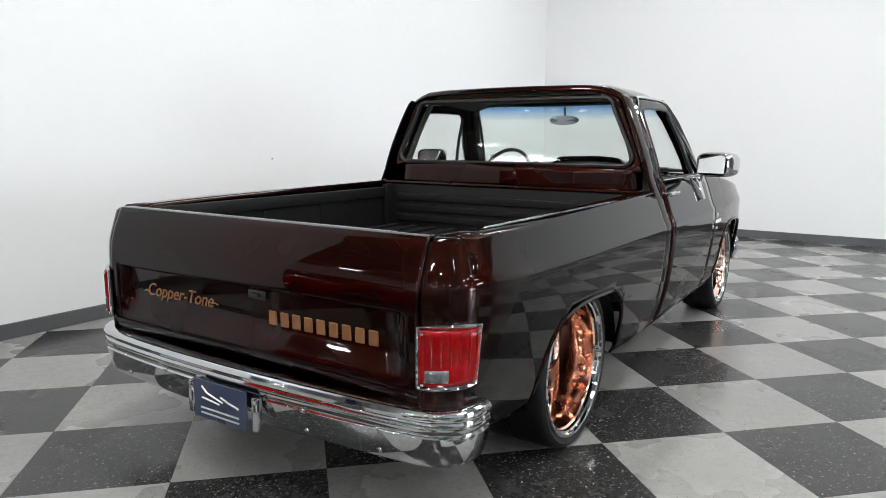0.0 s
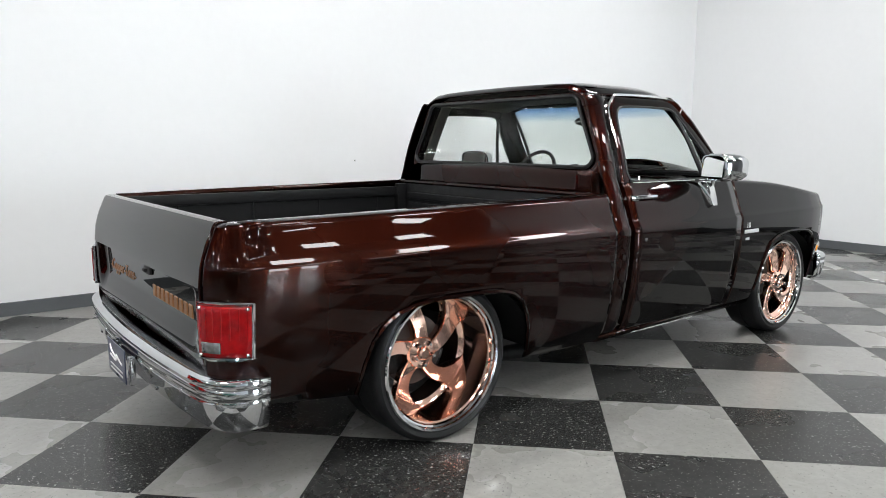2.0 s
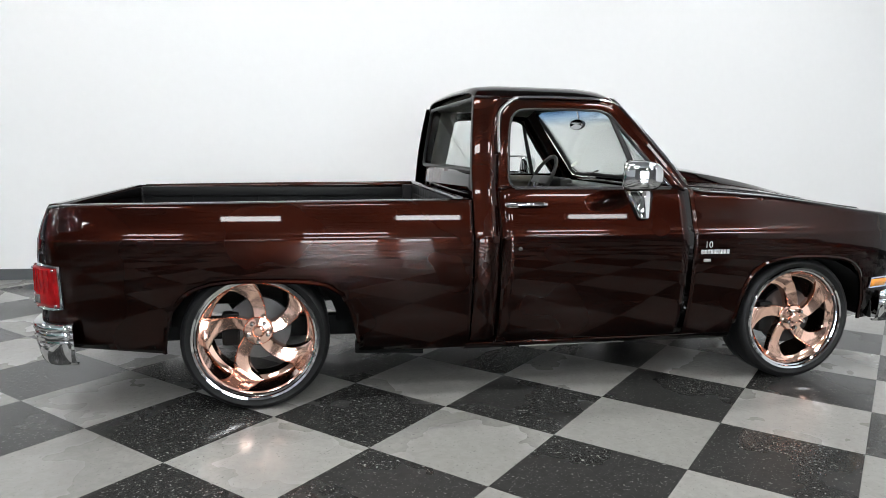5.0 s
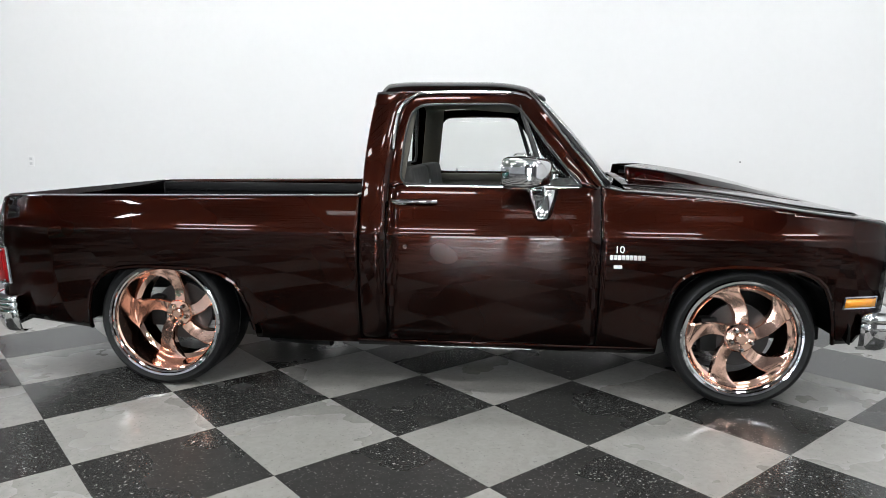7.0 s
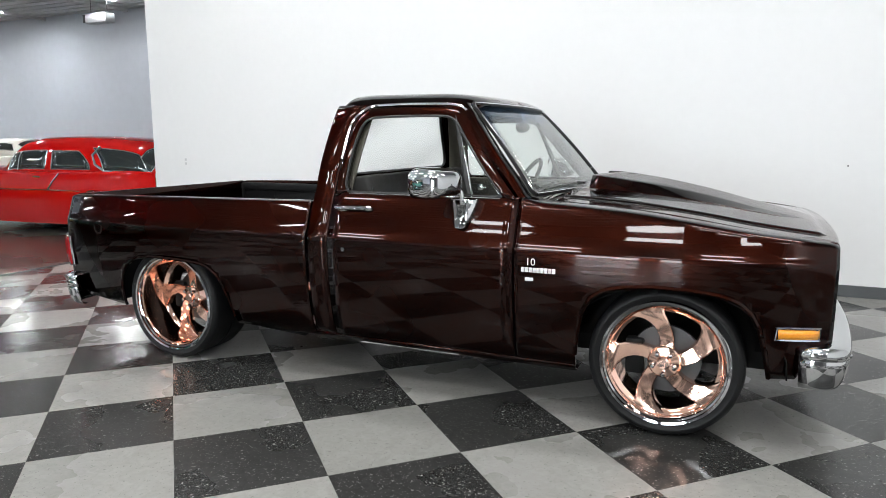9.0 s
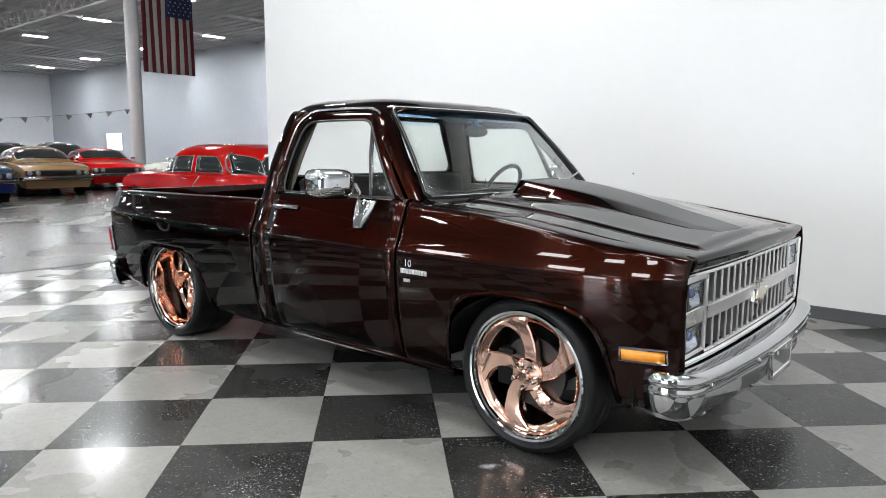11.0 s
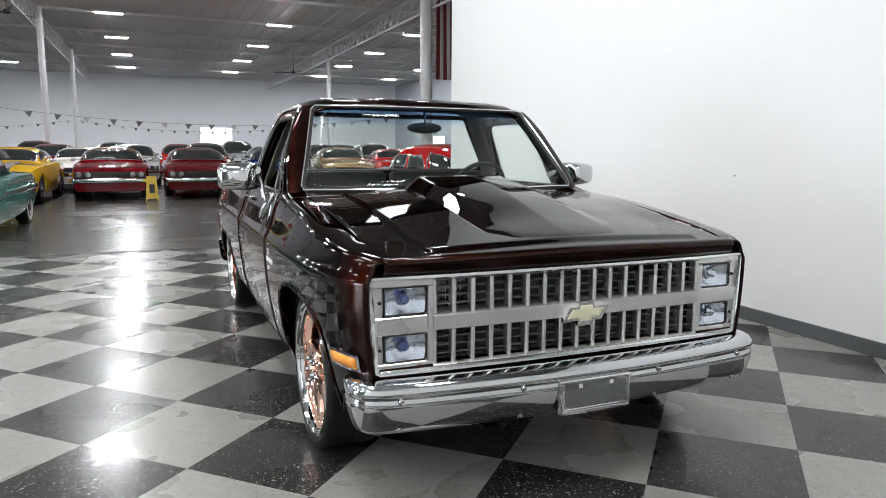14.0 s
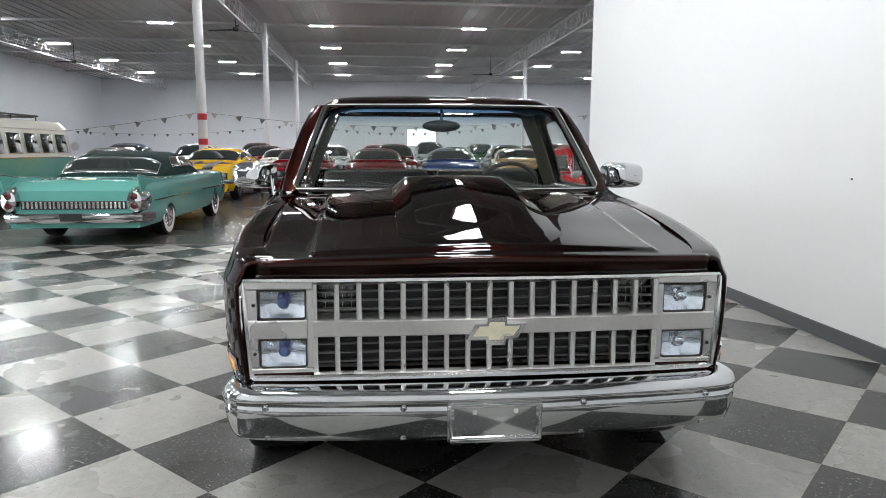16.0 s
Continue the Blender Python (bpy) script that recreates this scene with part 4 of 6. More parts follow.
part("scoop_mouth", grid_bm([[(2.53 + 0.1 * (1 - abs(y) / 0.3), y, z) for y in spread(-0.29, 0.29, 8)] for z in (1.1, 1.17)]), BLACK, hood, thick=0.004)
# cowl with louvres, wipers
cowl = part("cowl", grid_bm([[(x, y, z - 0.02 * (abs(y) / 0.9) ** 2) for y in spread(-0.92, 0.92, 12)] for x, z in ((2.27, 1.1), (2.32, 1.105), (2.4, 1.1), (2.46, 1.085))]), PAINT, truck, thick=0.006)
for s in (-1, 1):
    for k in range(9):
        y = s * (0.42 + 0.045 * k)
        part("cowl_louvre", box_bm(2.36, 2.41, y - 0.008, y + 0.008, 1.092, 1.1, 0.003, 1), BLACK, cowl)
for y0, y1 in ((-0.62, -0.1), (0.2, 0.72)):
    part("wiper", join_bm(tube_bm([(2.39, y0 + 0.52, 1.1), (2.36, y0 + 0.45, 1.13), (2.31, y0 + 0.2, 1.165), (2.305, y0 + 0.15, 1.17)], 0.006, 6), tube_bm([(2.325, y0 - 0.08, 1.145), (2.33, y0 + 0.42, 1.145)], 0.006, 6)), STEEL, cowl)

# grille and head lamps
SLAT = mat("grey_slat_plastic", (0.13, 0.13, 0.13), 0.35, 0.0, 0.0, 0.1, 100)
GX = 3.672
def bow(y):
    return GX - 0.012 - 0.03 * (abs(y) / 0.9) ** 3
loop = [(bow(y) + 0.02, y, 0.913) for y in spread(-0.905, 0.905, 10)] + [(bow(y) + 0.02, y, z) for y, z in ((0.9, 0.8), (0.892, 0.66), (0.885, 0.56))] + [(bow(y) + 0.02, y, 0.553) for y in spread(0.87, -0.87, 10)] + [(bow(y) + 0.02, y, z) for y, z in ((-0.885, 0.56), (-0.892, 0.66), (-0.9, 0.8))]
grille = part("grille", join_bm(tube_bm(loop, 0.011, 6, True)), BRIGHT, truck, "bright framed grille with silver bars", place=Matrix.Translation((0, 0, -0.024)))
part("grille_backing", box_bm(GX - 0.12, GX - 0.1, -0.66, 0.66, 0.56, 0.9), BLACK, grille)
for z0, z1 in ((0.893, 0.905), (0.7, 0.764), (0.559, 0.57)):
    rows = [[(bow(y) + d, y, z) for d, z in ((-0.05, z0), (0.004, z0), (0.012, z0 + 0.004), (0.014, z1 - 0.006), (0.006, z1), (-0.055, z1 + 0.012))] for y in spread(-0.655, 0.655, 24)]
    part("grille_rail", grid_bm(rows), SILVER, grille)
pitch = 1.296 / 16
for z0, z1 in ((0.764, 0.894), (0.569, 0.701)):
    for i in range(17):
        y = -0.648 + pitch * i
        wd = 0.0095
        o = [(bow(y) - 0.04, y - wd * 0.5), (bow(y) + 0.004, y - wd), (bow(y) + 0.008, y - wd * 0.5), (bow(y) + 0.008, y + wd * 0.5), (bow(y) + 0.004, y + wd), (bow(y) - 0.04, y + wd * 0.5)]
        part("grille_bar", grid_bm([[(px, py, z) for px, py in o] for z in (z0, z1)]), SILVER, grille)
    for k in range(1, 4):
        z = z0 + (z1 - z0) * k / 4
        part("grille_slat", box_bm(GX - 0.062, GX - 0.036, -0.648, 0.648, z - 0.0022, z + 0.0022), SLAT, grille)
for s in (-1, 1):
    park = part("parking_lamp", box_bm(GX - 0.1, GX - 0.075, s * 0.49, s * 0.64, 0.775, 0.885, 0.01), DARKLENS, grille, "dark ribbed parking lamp behind bars")
    for k in range(9):
        py = s * (0.5 + 0.016 * k)
        part("lens_rib", box_bm(GX - 0.076, GX - 0.07, py - 0.002, py + 0.002, 0.785, 0.875, 0.001, 1), BRIGHT if k % 2 else DARKLENS, park)
    # silver surround plate with two lamp openings
    strips = [(0.652, 0.895, 0.876, 0.908), (0.652, 0.893, 0.695, 0.764), (0.652, 0.885, 0.556, 0.587), (0.652, 0.677, 0.587, 0.876), (0.853, 0.9, 0.587, 0.876)]
    pieces = [moved(box_bm(-0.02, 0.012, s * a, s * b, z0, z1, 0.004, 1), Matrix.Translation((bow((a + b) / 2), 0, 0))) for a, b, z0, z1 in strips]
    bez = part("headlamp_surround", join_bm(*pieces), SILVER, grille)
    for z0, z1 in ((0.764, 0.876), (0.587, 0.695)):
        yc, zc = s * 0.7645, (z0 + z1) / 2
        part("lamp_recess", box_bm(bow(0.76) - 0.05, bow(0.76) - 0.034, yc - 0.085, yc + 0.085, z0 - 0.004, z1 + 0.004), BLACK, bez)
        dish = grid_bm([[(bow(0.76) - 0.026 * (1 - min(1.0, ((2 * u - 1) ** 2 + (2 * v - 1) ** 2) / 1.3)), yc + (u - 0.5) * 0.166, zc + (v - 0.5) * 0.103) for u in spread(0, 1, 14)] for v in spread(0, 1, 10)])
        part("lamp_bowl", dish, BLUEBOWL if s < 0 else BLUELENS, bez, "polished reflector bowl")
        # blue sheen painted on the y < 0 side only
        part("bulb_shield", moved(spin_bm([(0, 0.008), (0.014, 0.006), (0.02, 0.0), (0.02, -0.012)], 20), Matrix.Translation((bow(0.76) - 0.008, yc, zc + 0.004)) @ pose(0, 0, 0, 0, 0, -90)), BLUESHEEN if s < 0 else BLUELENS, bez)
        part("headlamp_lens", box_bm(bow(0.76) + 0.003, bow(0.76) + 0.007, yc - 0.083, yc + 0.083, zc - 0.051, zc + 0.051, 0.0015, 1), LENSGLASS, bez, "clear rectangular head lamp lens")
        part("aim_screw", moved(spin_bm([(0, 0.006), (0.006, 0.005), (0.007, 0.0), (0.007, -0.006)], 10), Matrix.Translation((bow(0.86) + 0.012, s * 0.868, zc)) @ pose(0, 0, 0, 0, 0, -90)), BLACK, bez)
        part("headlamp_rim", tube_bm([(bow(0.76) + 0.004, yc + a * 0.084, zc + b * 0.052) for a, b in ((-1, -0.85), (-0.92, -1), (0.92, -1), (1, -0.85), (1, 0.85), (0.92, 1), (-0.92, 1), (-1, 0.85))], 0.0045, 6, True), DASH, bez)
bt = [(-0.105, -0.03), (-0.075, 0.02), (-0.035, 0.02), (-0.03, 0.042), (0.035, 0.042), (0.038, 0.02), (0.105, 0.02), (0.075, -0.03), (0.035, -0.03), (0.03, -0.05), (-0.035, -0.05), (-0.038, -0.03)]
emb = part("grille_emblem", moved(prism_bm([(a * 1.06, b * 1.12) for a, b in bt], (0, 0.018), "x"), Matrix.Translation((GX + 0.002, 0.022, 0.722))), BRIGHT, grille, "bright-edged emblem plate")
part("emblem_inlay", moved(prism_bm([(a * 0.84, b * 0.7) for a, b in bt], (0.016, 0.0215), "x"), Matrix.Translation((GX + 0.002, 0.022, 0.7215))), GOLD, emb, "pale gold inlay")
# nose panel below the grille
part("nose_panel", join_bm(box_bm(3.5, 3.655, -0.88, 0.88, 0.5, 0.553, 0.012), box_bm(3.5, 3.6, -0.86, 0.86, 0.38, 0.51, 0.01)), PAINT, truck)
part("radiator_support", box_bm(3.5, 3.55, -0.85, 0.85, 0.5, 0.92), PITCH, truck)

front_pts = [(3.54, -0.975), (3.59, -0.985), (3.64, -0.985), (3.675, -0.972), (3.705, -0.95), (3.725, -0.915), (3.74, -0.86), (3.757, -0.74), (3.775, -0.55), (3.788, -0.35), (3.795, -0.2), (3.797, 0)]
front_section = [(-0.14, 0.5), (-0.1, 0.512), (-0.06, 0.514), (-0.022, 0.511), (-0.005, 0.502), (0.004, 0.488), (0.006, 0.474), (0.004, 0.464), (0.0, 0.458), (0.0, 0.452), (0.003, 0.446), (0.002, 0.42), (-0.006, 0.38), (-0.016, 0.345), (-0.028, 0.325), (-0.045, 0.315), (-0.07, 0.318)]
front_bumper = part("front_bumper", bumper_bm(bumper_plan(front_pts, 1), front_section), CHROME, truck, "chrome front bumper", thick=0.004)
part("plate_mount", join_bm(box_bm(3.785, 3.806, -0.175, 0.175, 0.322, 0.462, 0.008, 2), box_bm(3.8, 3.814, -0.165, 0.165, 0.322, 0.338, 0.004)), CHROME, front_bumper)
part("mount_recess", box_bm(3.8045, 3.8075, -0.15, 0.15, 0.342, 0.45, 0.001, 1), CHROME, front_bumper)
part("mount_frame", tube_bm([(3.808, y, z) for y, z in ((-0.156, 0.34), (-0.16, 0.346), (-0.168, 0.448), (-0.164, 0.455), (0.164, 0.455), (0.168, 0.448), (0.16, 0.346), (0.156, 0.34))], 0.005, 6, True), BRIGHT, front_bumper)
for y in (-0.075, 0.075):
    part("screw_socket", box_bm(3.807, 3.81, y - 0.008, y + 0.008, 0.426, 0.442, 0.001, 1), PALE, front_bumper)
for y in (-0.82, -0.33, 0.33, 0.82):
    x = lin([(0, 3.797), (0.2, 3.795), (0.35, 3.788), (0.55, 3.775), (0.74, 3.757), (0.86, 3.74)], abs(y))
    for z, d in ((0.452, 0.004), (0.335, -0.022)):
        part("bumper_bolt", moved(spin_bm([(0.0, 0.009), (0.009, 0.007), (0.013, 0.0), (0.013, -0.012)], 12), Matrix.Translation((x + d, y, z)) @ pose(0, 0, 0, 0, 0, -90)), CHROME, front_bumper)

# side marker lamps, badges
for s in (-1, 1):
    def mk(x, z, o):
        return (x, s * (half(x, z) + o), z)
    lamp = part("side_marker", grid_bm([[mk(x, z, 0.01) for x in spread(3.45, 3.605, 5)] for z in (0.543, 0.563, 0.584)]), AMBER, truck, "amber side marker lamp", thick=0.012)
    part("bezel", tube_bm([mk(x, 0.536, 0.008) for x in spread(3.442, 3.612, 4)] + [mk(x, 0.591, 0.008) for x in spread(3.612, 3.442, 4)], 0.007, 6, True), CHROME, lamp, "chrome bezel")
    y = s * (half(2.4, 0.79) + 0.001)
    def bars(x0, z0, ws, h, gap, m, label):
        bm = bars_bm(x0, z0, ws, h, gap, 0)
        part("badge", moved(bm, Matrix.Translation((0, y + (0.005 if s > 0 else 0), 0))), m, truck, label)
    bars(2.315, 0.765, [0.016] * 9, 0.024, 0.003, PALE, "pale fender nameplate blocks")
    bars(2.335, 0.722, [0.04], 0.016, 0, PALE, "small pale engine badge")
txt = bpy.data.curves.new("number", "FONT")
txt.body, txt.size, txt.extrude, txt.align_x = "10", 0.05, 0.002, "CENTER"
dep = new("number", txt)
num_mesh = bpy.data.meshes.new_from_object(dep)
bpy.data.objects.remove(dep)
num_mesh.materials.append(PALE)
ob = tagged(new("number_badge", num_mesh), "copper number badge")
ob.parent = truck
ob.matrix_basis = Matrix.Translation((2.36, -(half(2.4, 0.81) + 0.003), 0.8)) @ pose(0, 0, 0, 90, 0, 0)
part("fuel_door", join_bm(tube_bm([(x, -(half(x, z) + 0.001), z) for x, z in ((0.7, 0.5), (0.7, 0.645), (0.72, 0.655), (0.84, 0.655), (0.86, 0.645), (0.86, 0.5), (0.84, 0.49), (0.72, 0.49))], 0.003, 5, True)), PAINT, truck)

# ---- cab shell ----
def roof_z(x, y):
    a = abs(y) / 0.765
    z = 1.674 - 0.014 * a ** 2 - 0.068 * max(0.0, (a - 0.74) / 0.26) ** 2
    return z - curve([(1.13, 0.05), (1.145, 0.028), (1.17, 0.01), (1.3, 0), (1.7, 0.002), (1.8, 0.01), (1.86, 0.022), (1.9, 0.04), (1.93, 0.068)], x)
ys = [-0.765, -0.755, -0.74, -0.715, -0.68, -0.62] + spread(-0.5, 0.5, 8) + [0.62, 0.68, 0.715, 0.74, 0.755, 0.765]
part("roof", grid_bm([[(x + (1 - (y / 0.765) ** 2) * curve([(1.11, -0.015), (1.3, 0), (1.7, 0), (1.93, 0.075)], x), y, roof_z(x, y)) for y in ys] for x in (1.138, 1.142, 1.148, 1.156, 1.166, 1.18, 1.2, 1.25, 1.3, 1.45, 1.6, 1.7, 1.75, 1.79, 1.82, 1.85, 1.87, 1.89, 1.905, 1.92, 1.935)]), PAINT, truck, thick=0.012)

def back_x(z):
    return lin([(0.5, 1.115), (1.06, 1.117), (1.2, 1.123), (1.6, 1.162), (1.66, 1.175)], z)

def round_quad(hw0, z0, hw1, z1, r, n=6):
    """Outline of a window with rounded corners, from (half width, z) at its foot and head."""
    pts = []
    for cy, cz, a0 in ((hw0 - r, z0 + r, -90), (hw1 - r, z1 - r, 0), (-hw1 + r, z1 - r, 90), (-hw0 + r, z0 + r, 180)):
        for k in range(n + 1):
            a = radians(a0 + 90 * k / n)
            pts.append((cy + r * math.cos(a), cz + r * math.sin(a)))
    return pts

win = round_quad(0.835, 1.195, 0.7, 1.588, 0.06)
shell = []
for y, z in win:
    k = 0.0
    c = (0, 1.4)
    dy, dz = y - c[0], z - c[1]
    best = 9.0
    for step in range(1, 120):
        f = 1 + step * 0.01
        py, pz = c[0] + dy * f, c[1] + dz * f
        lim = half(1.3, min(max(pz, 1.0), 1.6)) - 0.045
        if abs(py) >= lim or pz >= 1.645 or pz <= 1.05:
            best = f
            break
    shell.append((dy * best, c[1] + dz * best))
back = grid_bm([[(back_x(z) - 0.02 * (1 - (y / 0.9) ** 2), y, z) for y, z in pts] for pts in (shell, [((a * 2 + c) / 3, (b * 2 + d) / 3) for (a, b), (c, d) in zip(shell, win)], win)], True)
lower = grid_bm([[(back_x(z) - 0.02 * (1 - (y / 0.9) ** 2), y, z) for y in spread(-0.9, 0.9, 10)] for z in (0.4, 0.8, 1.06, 1.1, 1.15, 1.193)])
part("cab_back", join_bm(back, lower), PAINT, truck, thick=0.012)
part("rear_window_seal", tube_bm([(back_x(z) - 0.02 * (1 - (y / 0.9) ** 2) - 0.006, y, z) for y, z in win], 0.012, 6, True), BLACK, truck)
pane = bmesh.new()
pane.faces.new([pane.verts.new((back_x(z) - 0.02 * (1 - (y / 0.9) ** 2) + 0.004, y, z)) for y, z in win])
part("rear_window", pane, GLASS, truck, thick=0.004)

def shield(u, v):
    """The curved windscreen: u across from -1 to 1, v from its foot to its head."""
    hw = 0.862 + (0.705 - 0.862) * v
    return Vector((2.31 + (1.915 - 2.31) * v + 0.1 * (1 - u * u) + 0.015 * math.sin(math.pi * v), u * hw, 1.125 + (1.598 - 1.125) * v))
part("windscreen", grid_bm([[shield(u, v) for u in spread(-1, 1, 14)] for v in spread(0, 1, 8)]), WINDSHIELD, truck, thick=0.005)
rim = [shield(u, 0) for u in spread(-0.97, 0.97, 10)] + [shield(1, v) for v in spread(0.05, 0.95, 6)] + [shield(u, 1) for u in spread(0.97, -0.97, 10)] + [shield(-1, v) for v in spread(0.95, 0.05, 6)]
part("windscreen_seal", tube_bm([p + Vector((0.004, 0, 0.004)) for p in rim], 0.013, 6, True), BLACK, truck)
part("windscreen_trim", tube_bm([p + Vector((0.014, 0, 0.01)) + Vector((0, 0.012 if p.y > 0 else -0.012, 0)) for p in rim], 0.0035, 6, True), BRIGHT, truck)
part("inspection_sticker", moved(spin_bm([(0.0, 0), (0.033, 0), (0.033, 0.002), (0, 0.002)], 20), Matrix.Translation(shield(0.9, 0.17) + Vector((0.008, 0, 0.004))) @ pose(0, 0, 0, 0, 0, -78) @ pose(0, 0, 0, -50)), mat("white_sticker", (0.75, 0.75, 0.72), 0.5, grain=0.2, grain_scale=150), truck, "round white windscreen sticker")

# ---- cab interior ----
part("headliner", grid_bm([[(x, y, roof_z(x, y) - 0.03) for y in spread(-0.72, 0.72, 8)] for x in (1.2, 1.5, 1.88)]), TAN, truck, thick=0.01)
part("cab_floor", box_bm(1.12, 2.3, -0.9, 0.9, 0.34, 0.38), PITCH, truck)
part("firewall", box_bm(2.28, 2.32, -0.9, 0.9, 0.36, 1.08), PITCH, truck)
seat = part("bench_seat", join_bm(box_bm(1.3, 1.78, -0.78, 0.78, 0.62, 0.8, 0.05, 4)), CLOTH, truck, "grey cloth bench seat")
for y in (-0.4, 0.4):
    part("seat_back", moved(box_bm(-0.07, 0.07, -0.375, 0.375, 0, 0.46, 0.05, 4), Matrix.Translation((1.3, y, 0.74)) @ pose(0, 0, 0, 0, -8, 0)), CLOTH, seat)
dash = part("dashboard", join_bm(box_bm(2.0, 2.3, -0.86, 0.86, 0.86, 1.085, 0.04, 4), box_bm(1.96, 2.06, 0.2, 0.75, 1.0, 1.12, 0.03, 3)), DASH, truck, "dark vinyl dashboard")
wheel_m = Matrix.Translation((1.9, 0.42, 1.1)) @ pose(0, 0, 0, 0, -62, 0)
ring = [(0.19 * math.cos(2 * math.pi * k / 28), 0.19 * math.sin(2 * math.pi * k / 28), 0) for k in range(28)]
part("steering_wheel", moved(join_bm(tube_bm(ring, 0.014, 8, True), box_bm(-0.03, 0.03, -0.18, 0.18, -0.02, 0.01, 0.01), box_bm(-0.18, 0.0, -0.022, 0.022, -0.02, 0.01, 0.01)), wheel_m), DASH, truck)
part("steering_column", tube_bm([(1.92, 0.42, 1.08), (2.1, 0.42, 0.98)], 0.04, 10), DASH, truck)
rear_mirror = part("interior_mirror", moved(spin_bm([(0.0, 0.034), (0.05, 0.033), (0.09, 0.026), (0.112, 0.014), (0.116, 0.004), (0.116, -0.004)], 32), Matrix.Translation((1.99, -0.01, 1.485)) @ Matrix.Diagonal((1, 1, 0.3, 1)) @ pose(0, 0, 0, 0, 0, -90)), DASH, truck, "dark rounded interior mirror")
part("mirror_face", moved(spin_bm([(0.0, -0.0045), (0.11, -0.0045), (0.113, -0.003)], 32), Matrix.Translation((1.99, -0.01, 1.485)) @ Matrix.Diagonal((1, 1, 0.3, 1)) @ pose(0, 0, 0, 0, 0, -90)), CHROME, rear_mirror)
part("mirror_stem", tube_bm([(2.01, -0.01, 1.5), (1.99, -0.01, 1.58)], 0.008, 6), BRIGHT, rear_mirror)
for s in (-1, 1):
    part("door_trim", join_bm(box_bm(1.25, 2.22, s * 0.9, s * 0.925, 0.42, 1.08, 0.02, 3), box_bm(1.3, 2.15, s * 0.87, s * 0.93, 1.06, 1.11, 0.015, 2), box_bm(1.5, 1.95, s * 0.84, s * 0.91, 0.86, 0.92, 0.02, 3)), TAN, truck)
    part("pillar_trim", grid_bm([[(1.17 + d + lin([(1.05, 0), (1.6, 0.07)], z), s * (half(1.3, z) - 0.06 - e), z) for d, e in ((-0.02, 0.06), (0.02, 0.02), (0.1, 0.0))] for z in (0.6, 1.05, 1.2, 1.35, 1.5, 1.58)]), TAN, truck, thick=0.01)
    part("lock_knob", tube_bm([(1.42, s * 0.915, 1.11), (1.42, s * 0.913, 1.145)], 0.005, 6), CHROME, truck)

# ---- door mirrors ----
for s in (-1, 1):
    head = grid_bm([[(x, w * abs(math.cos(q)) ** 0.5 * (1 if math.cos(q) > 0 else -1), h * abs(math.sin(q)) ** 0.5 * (1 if math.sin(q) > 0 else -1)) for q in (2 * math.pi * (k + 0.5) / 32 for k in range(32))] for x, w, h in
                    ((-0.044, 0.1, 0.064), (-0.05, 0.108, 0.07), (-0.05, 0.114, 0.076), (-0.042, 0.119, 0.081), (-0.01, 0.12, 0.082), (0.03, 0.115, 0.079), (0.055, 0.106, 0.073), (0.075, 0.09, 0.062), (0.086, 0.066, 0.046), (0.09, 0.03, 0.02), (0.0905, 0.004, 0.003))], True)
    bmesh.ops.recalc_face_normals(head, faces=head.faces)
    mm = Matrix.Translation((1.89 if s < 0 else 1.95, s * 1.145, 1.192)) @ pose(0, 0, 0, 0, 0, s * 24) @ Matrix.Diagonal((1.35, 1, 0.97, 1))
    mirror = part("door_mirror", moved(head, mm), CHROME, truck, "chrome door mirror on a bracket")
    part("mirror_glass", moved(box_bm(-0.047, -0.043, -0.1, 0.1, -0.062, 0.062, 0.003, 1), mm @ Matrix.Translation((-0.004, 0, 0)) @ pose(0, 0, 0, 0, 6, 0)), mat("mirror_silver", (0.9, 0.9, 0.9), 0.01, 1.0), mirror)
    part("mirror_arm", tube_bm([(1.93, s * 1.04, 1.19), (1.965, s * 1.035, 1.185), (1.985, s * 1.03, 1.15), (1.99, s * 1.02, 1.08)], 0.012, 8), CHROME, mirror)
    foot = [[(1.985 + a * w2, s * (half(2, z) + o), z) for a, o in ((-1, 0.0), (-0.55, 0.028), (0.1, 0.034), (0.55, 0.028), (1, 0.0))] for z, w2 in ((1.104, 0.078), (1.098, 0.08), (1.07, 0.074), (1.0, 0.055), (0.965, 0.04), (0.96, 0.028))]
    part("mirror_foot", grid_bm(foot), CHROME, mirror, thick=0.006)

